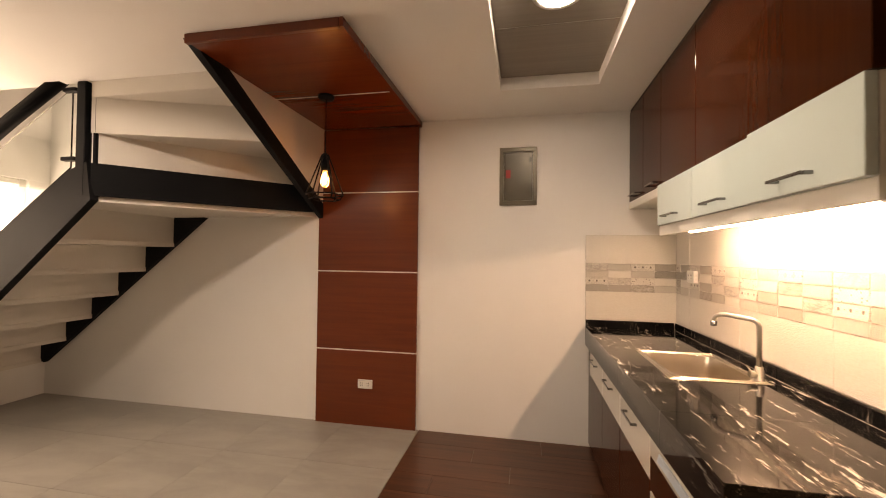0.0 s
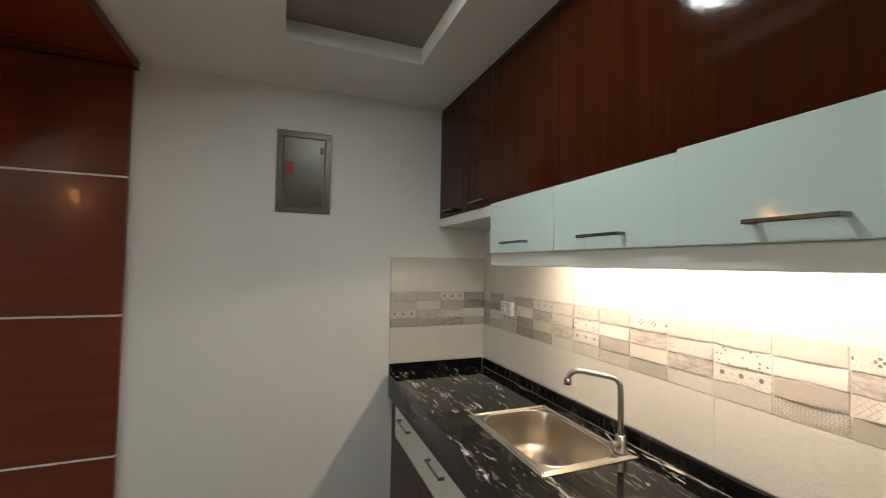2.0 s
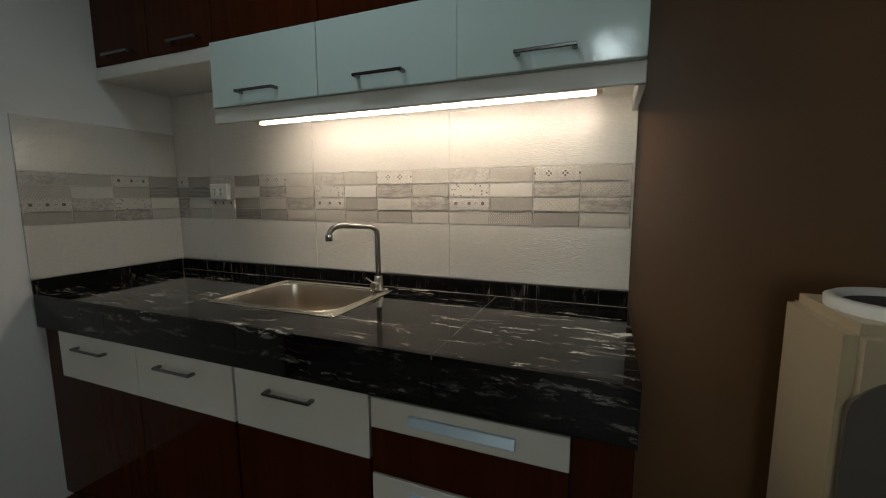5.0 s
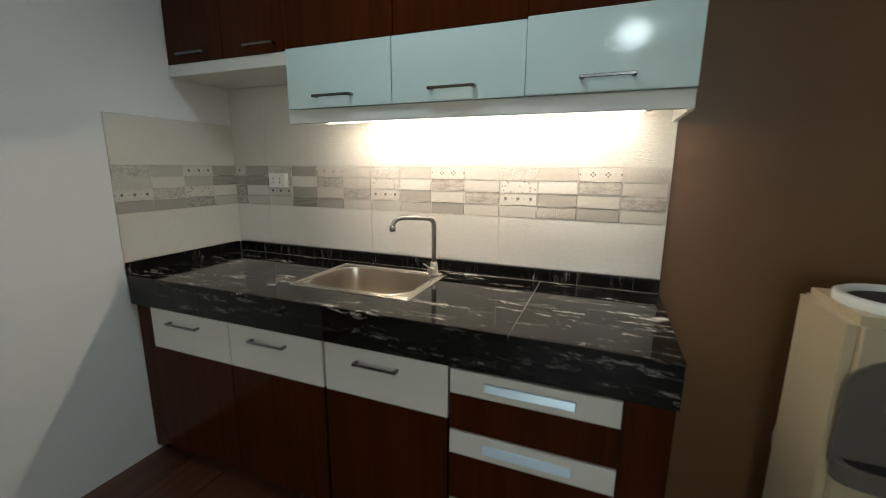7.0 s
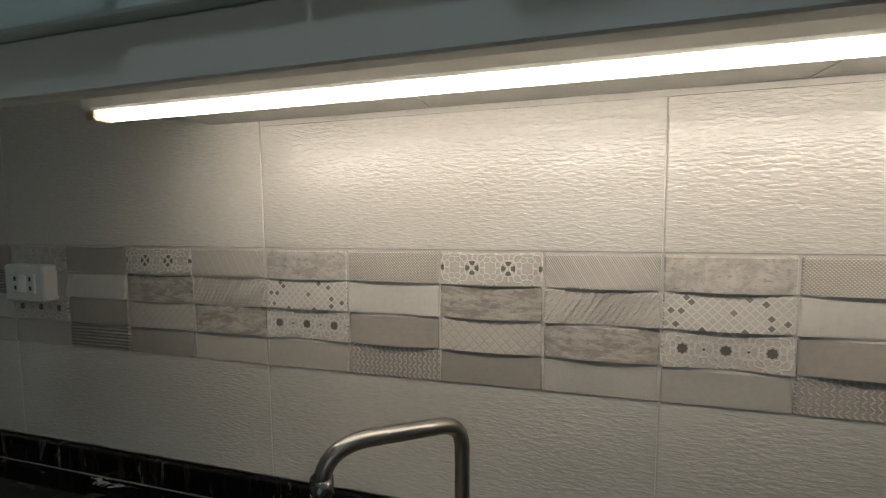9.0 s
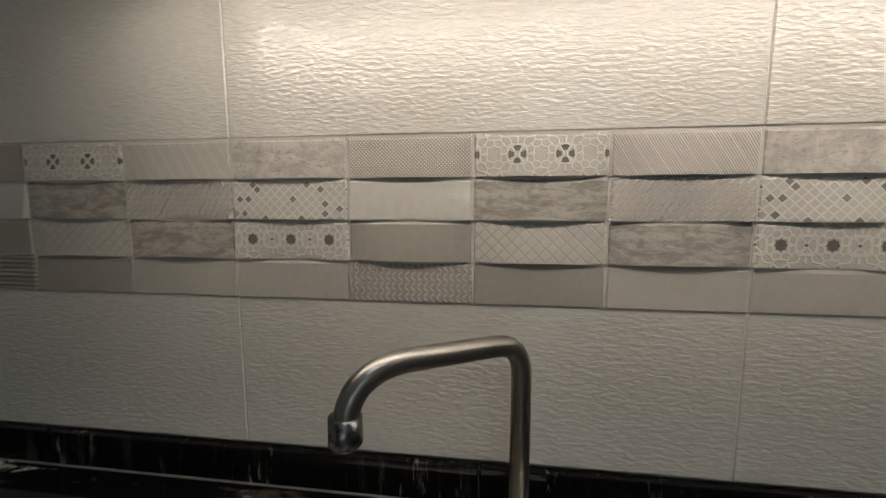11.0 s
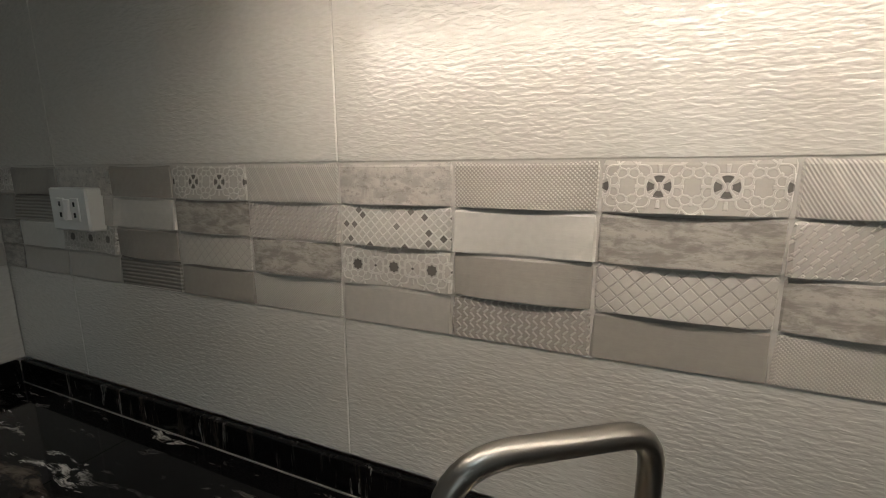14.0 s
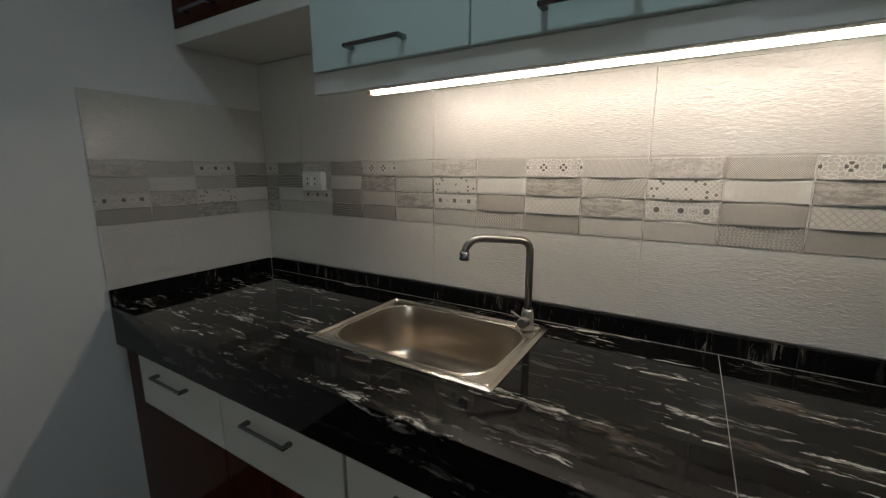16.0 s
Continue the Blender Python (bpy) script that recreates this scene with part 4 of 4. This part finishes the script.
part("emblem", prism([(mid_y - 0.05 * math.cos(math.pi * k / 12), 0.845 + 0.045 * math.sin(math.pi * k / 12)) for k in range(13)], DX0 - 0.004, DX0 - 0.001, 0), M_SLOT, disp, "dark half-round badge")
cx, cy = (DX0 + DX1) / 2, (DY0 + DY1) / 2
part("collar", turned_shape(cx, cy, [(0.128, DZ - 0.004), (0.130, DZ + 0.020), (0.118, DZ + 0.026), (0.105, DZ + 0.018), (0.10, DZ - 0.004)], 32, caps=False), M_PLASTIC, disp, "white bottle collar")
part("well", turned_shape(cx, cy, [(0.0, DZ + 0.001), (0.105, DZ + 0.001), (0.103, DZ + 0.010), (0.03, DZ + 0.004), (0.0, DZ + 0.014)], 32), M_SLOT, disp, "dark bottle well")
for dy in (-0.055, 0.055):
    t = part("tap", box(DX0 - 0.035, DX0, cy + dy - 0.014, cy + dy + 0.014, 0.745, 0.785, 0.006), M_PLASTIC, disp)
    part("tap_lever", box(DX0 - 0.045, DX0 - 0.015, cy + dy - 0.010, cy + dy + 0.010, 0.785, 0.797, 0.003), M_HANDLE, t)
shelf = [(DX0 + 0.003, mid_y - 0.142)] + [(DX0 + 0.003 - 0.055 * math.sin(math.pi * k / 12) ** 0.6, mid_y - 0.142 * math.cos(math.pi * k / 12)) for k in range(1, 12)] + [(DX0 + 0.003, mid_y + 0.142)]
part("drip_tray", prism(shelf, 0.565, 0.612), M_GREYPL, disp, "dark drip tray")
part("drip_grid", prism([(DX0 + (x - DX0) * 0.86, mid_y + (y - mid_y) * 0.86) for x, y in shelf], 0.6125, 0.615), M_SLOT, disp, "black drip grid")


# ---- wall tiles ----
def piece(data, name, parent, m):
    ob = new(name, data)
    ob.parent = parent
    ob.matrix_basis = m
    return ob


ZB = (0.891, 1.091, 1.288, 1.487, 1.6635)


def slab(w, h, bevel=0.0012):
    bm = box(-w / 2, w / 2, 0, 0.0095, -h / 2, h / 2, bevel)
    return mesh_of("tile", bm, M_TILE)


J = 0.0005
tile_mesh = {}


def wall_tile(parent, a, b, z0, z1, east=True):
    key = (round(b - a, 4), round(z1 - z0, 4))
    if key not in tile_mesh:
        tile_mesh[key] = slab(b - a - 2 * J, z1 - z0 - 2 * J)
    mid, zc = (a + b) / 2, (z0 + z1) / 2
    piece(tile_mesh[key], "tile", parent, pose(EAST, mid, zc, 0, 0, -90) if east else pose(mid, NORTH - 0.0095, zc))


joints_y = (CEND, 1.57, 2.17, 2.77, NORTH - 0.001)
for a, b in zip(joints_y, joints_y[1:]):
    wall_tile(wall_east, a, b, ZB[0], ZB[1])
    wall_tile(wall_east, a, b, ZB[2], ZB[4] if a > 2.1 else ZB[3])
part("grout", box(EAST + 0.0016, EAST + 0.0096, CEND, NORTH - 0.001, ZB[0], ZB[4] - 0.001), M_GROUT_W, wall_east)
part("grout", box(CFRONT + 0.003, EAST - 0.001, NORTH - 0.0079, NORTH - 0.0005, ZB[0], ZB[3] - 0.001), M_GROUT_W, wall_north)
for z0, z1 in ((ZB[0], ZB[1]), (ZB[2], ZB[3])):
    wall_tile(wall_north, CFRONT + 0.002, EAST - 0.001, z0, z1, False)


def field(w, convex, last=False):
    """One pressed decor field: its lower edge swells in the middle, or at both ends."""
    h = (ZB[2] - ZB[1]) / 4
    bm = bmesh.new()
    cols, rows = 10, 3
    half_w, half_h = w / 2 - J, h / 2 - 0.0005

    def depth(u, t):
        edge = (1 - u * u) if convex else u * u
        out = 0.0028 if last else 0.0006 + 0.0064 * edge
        deep = 0.0086 + out * (1 - t) + 0.0016 * (1 - edge) * t
        return deep - (0.0022 if t == 1.0 else 0.0) - (0.0030 if abs(u) == 1.0 else 0.0)
    grid, heights = [], (0.0, 0.5, 0.90, 1.0)
    across = [-1.0, -0.965] + [-0.965 + 1.93 * k / 8 for k in range(1, 8)] + [0.965, 1.0]
    for t in heights:
        grid.append([bm.verts.new((u * half_w, 0.0095 - depth(u, t), -half_h + 2 * half_h * t)) for u in across])
    for j in range(rows):
        for i in range(cols):
            f = bm.faces.new((grid[j][i], grid[j][i + 1], grid[j + 1][i + 1], grid[j + 1][i]))
            f.smooth = False
    rim = grid[0] + [r[-1] for r in grid[1:]] + grid[-1][-2::-1] + [r[0] for r in grid[-2:0:-1]]
    back = [bm.verts.new((v.co.x, 0.0095, v.co.z)) for v in rim]
    for i in range(len(rim)):
        j = (i + 1) % len(rim)
        bm.faces.new((rim[j], rim[i], back[i], back[j]))
    bmesh.ops.recalc_face_normals(bm, faces=bm.faces[:])
    return bm


decor_mats, field_mesh = {}, {}


def decor_field(parent, a, b, row, kind, convex, east=True):
    if kind not in decor_mats:
        decor_mats[kind] = decor(kind)
    key = (kind, round(b - a, 4), convex, row == 3)
    if key not in field_mesh:
        field_mesh[key] = mesh_of("decor_tile", field(b - a, convex, row == 3), decor_mats[kind])
    h = (ZB[2] - ZB[1]) / 4
    zc = ZB[2] - h * (row + 0.5)
    mid = (a + b) / 2
    piece(field_mesh[key], "decor_tile", parent, pose(EAST, mid, zc, 0, 0, -90) if east else pose(mid, NORTH - 0.0095, zc))


EAST_ROWS = (("stone", "mesh", "flower", "slant"), ("diamond", "light", "weathered", "weave"),
             ("rosette", "taupe", "lattice", "weathered"), ("grey", "herringbone", "taupe", "pinpoint"))
SWELL = ((1, 1, 1, 1), (1, 0, 1, 0), (0, 1, 1, 1), (0, 1, 0, 0))
for c in range(-6, 8):
    y1, y0 = 2.17 - 0.15 * c, 2.17 - 0.15 * (c + 1)
    y0, y1 = max(y0, CEND), min(y1, NORTH - 0.001)
    for r in range(4):
        kind = EAST_ROWS[r][c % 4]
        if c == -5:
            kind = ("taupe", "ribs", "light", "grey")[r]
        if c == -6:
            kind = ("rosette", "taupe", "weathered", "weathered")[r]
        if c == -4:
            kind = ("stone", "grey", "rosette", "grey")[r]
        if c == -3:
            kind = ("taupe", "light", "taupe", "ribs")[r]
        decor_field(wall_east, y0, y1, r, kind, bool(SWELL[r][c % 4]))
NORTH_ROWS = (("stone", "grey", "rosette", "taupe"), ("weave", "light", "grey", "ribs"),
              ("rosette", "stone", "diamond", "light"), ("taupe", "taupe", "weathered", "grey"))
edges = (CFRONT + 0.002, 0.562, 0.712, 0.862, EAST - 0.001)
for c in range(4):
    for r in range(4):
        decor_field(wall_north, edges[c], edges[c + 1], r, NORTH_ROWS[r][c], bool(SWELL[r][c]), False)

# ---- floor pieces ----
plank_mesh = {}
wide, length = 0.20, 0.90
row = 0
y = NORTH
while y > SOUTH + 0.01:
    y0 = max(y - wide, SOUTH)
    x = FX - (0.0, 0.45, 0.2, 0.65)[row % 4]
    while x < EAST + 0.01:
        a, b = max(x, FX + 0.002), min(x + length, EAST + 0.008)
        if b - a > 0.02:
            key = (round(b - a, 3), round(y - y0, 3))
            if key not in plank_mesh:
                plank_mesh[key] = mesh_of("plank", box(-key[0] / 2 + 0.0012, key[0] / 2 - 0.0012, -key[1] / 2 + 0.0012, key[1] / 2 - 0.0012, -0.006, 0.0), M_PLANK)
            piece(plank_mesh[key], "plank", floor_2, pose((a + b) / 2, (y + y0) / 2, 0))
        x += length
    y, row = y0, row + 1
slab_mesh = {}
y = NORTH
while y > SOUTH + 0.01:
    y0 = max(y - 0.6, SOUTH)
    x = FX - 0.002
    while x > WEST + 0.01:
        x0 = max(x - 0.6, WEST)
        key = (round(x - x0, 3), round(y - y0, 3))
        if key not in slab_mesh:
            slab_mesh[key] = mesh_of("floor_tile", box(-key[0] / 2 + 0.0008, key[0] / 2 - 0.0008, -key[1] / 2 + 0.0008, key[1] / 2 - 0.0008, -0.006, 0.0), M_CEMENT)
        piece(slab_mesh[key], "floor_tile", floor, pose((x + x0) / 2, (y + y0) / 2, 0))
        x = x0
    y = y0
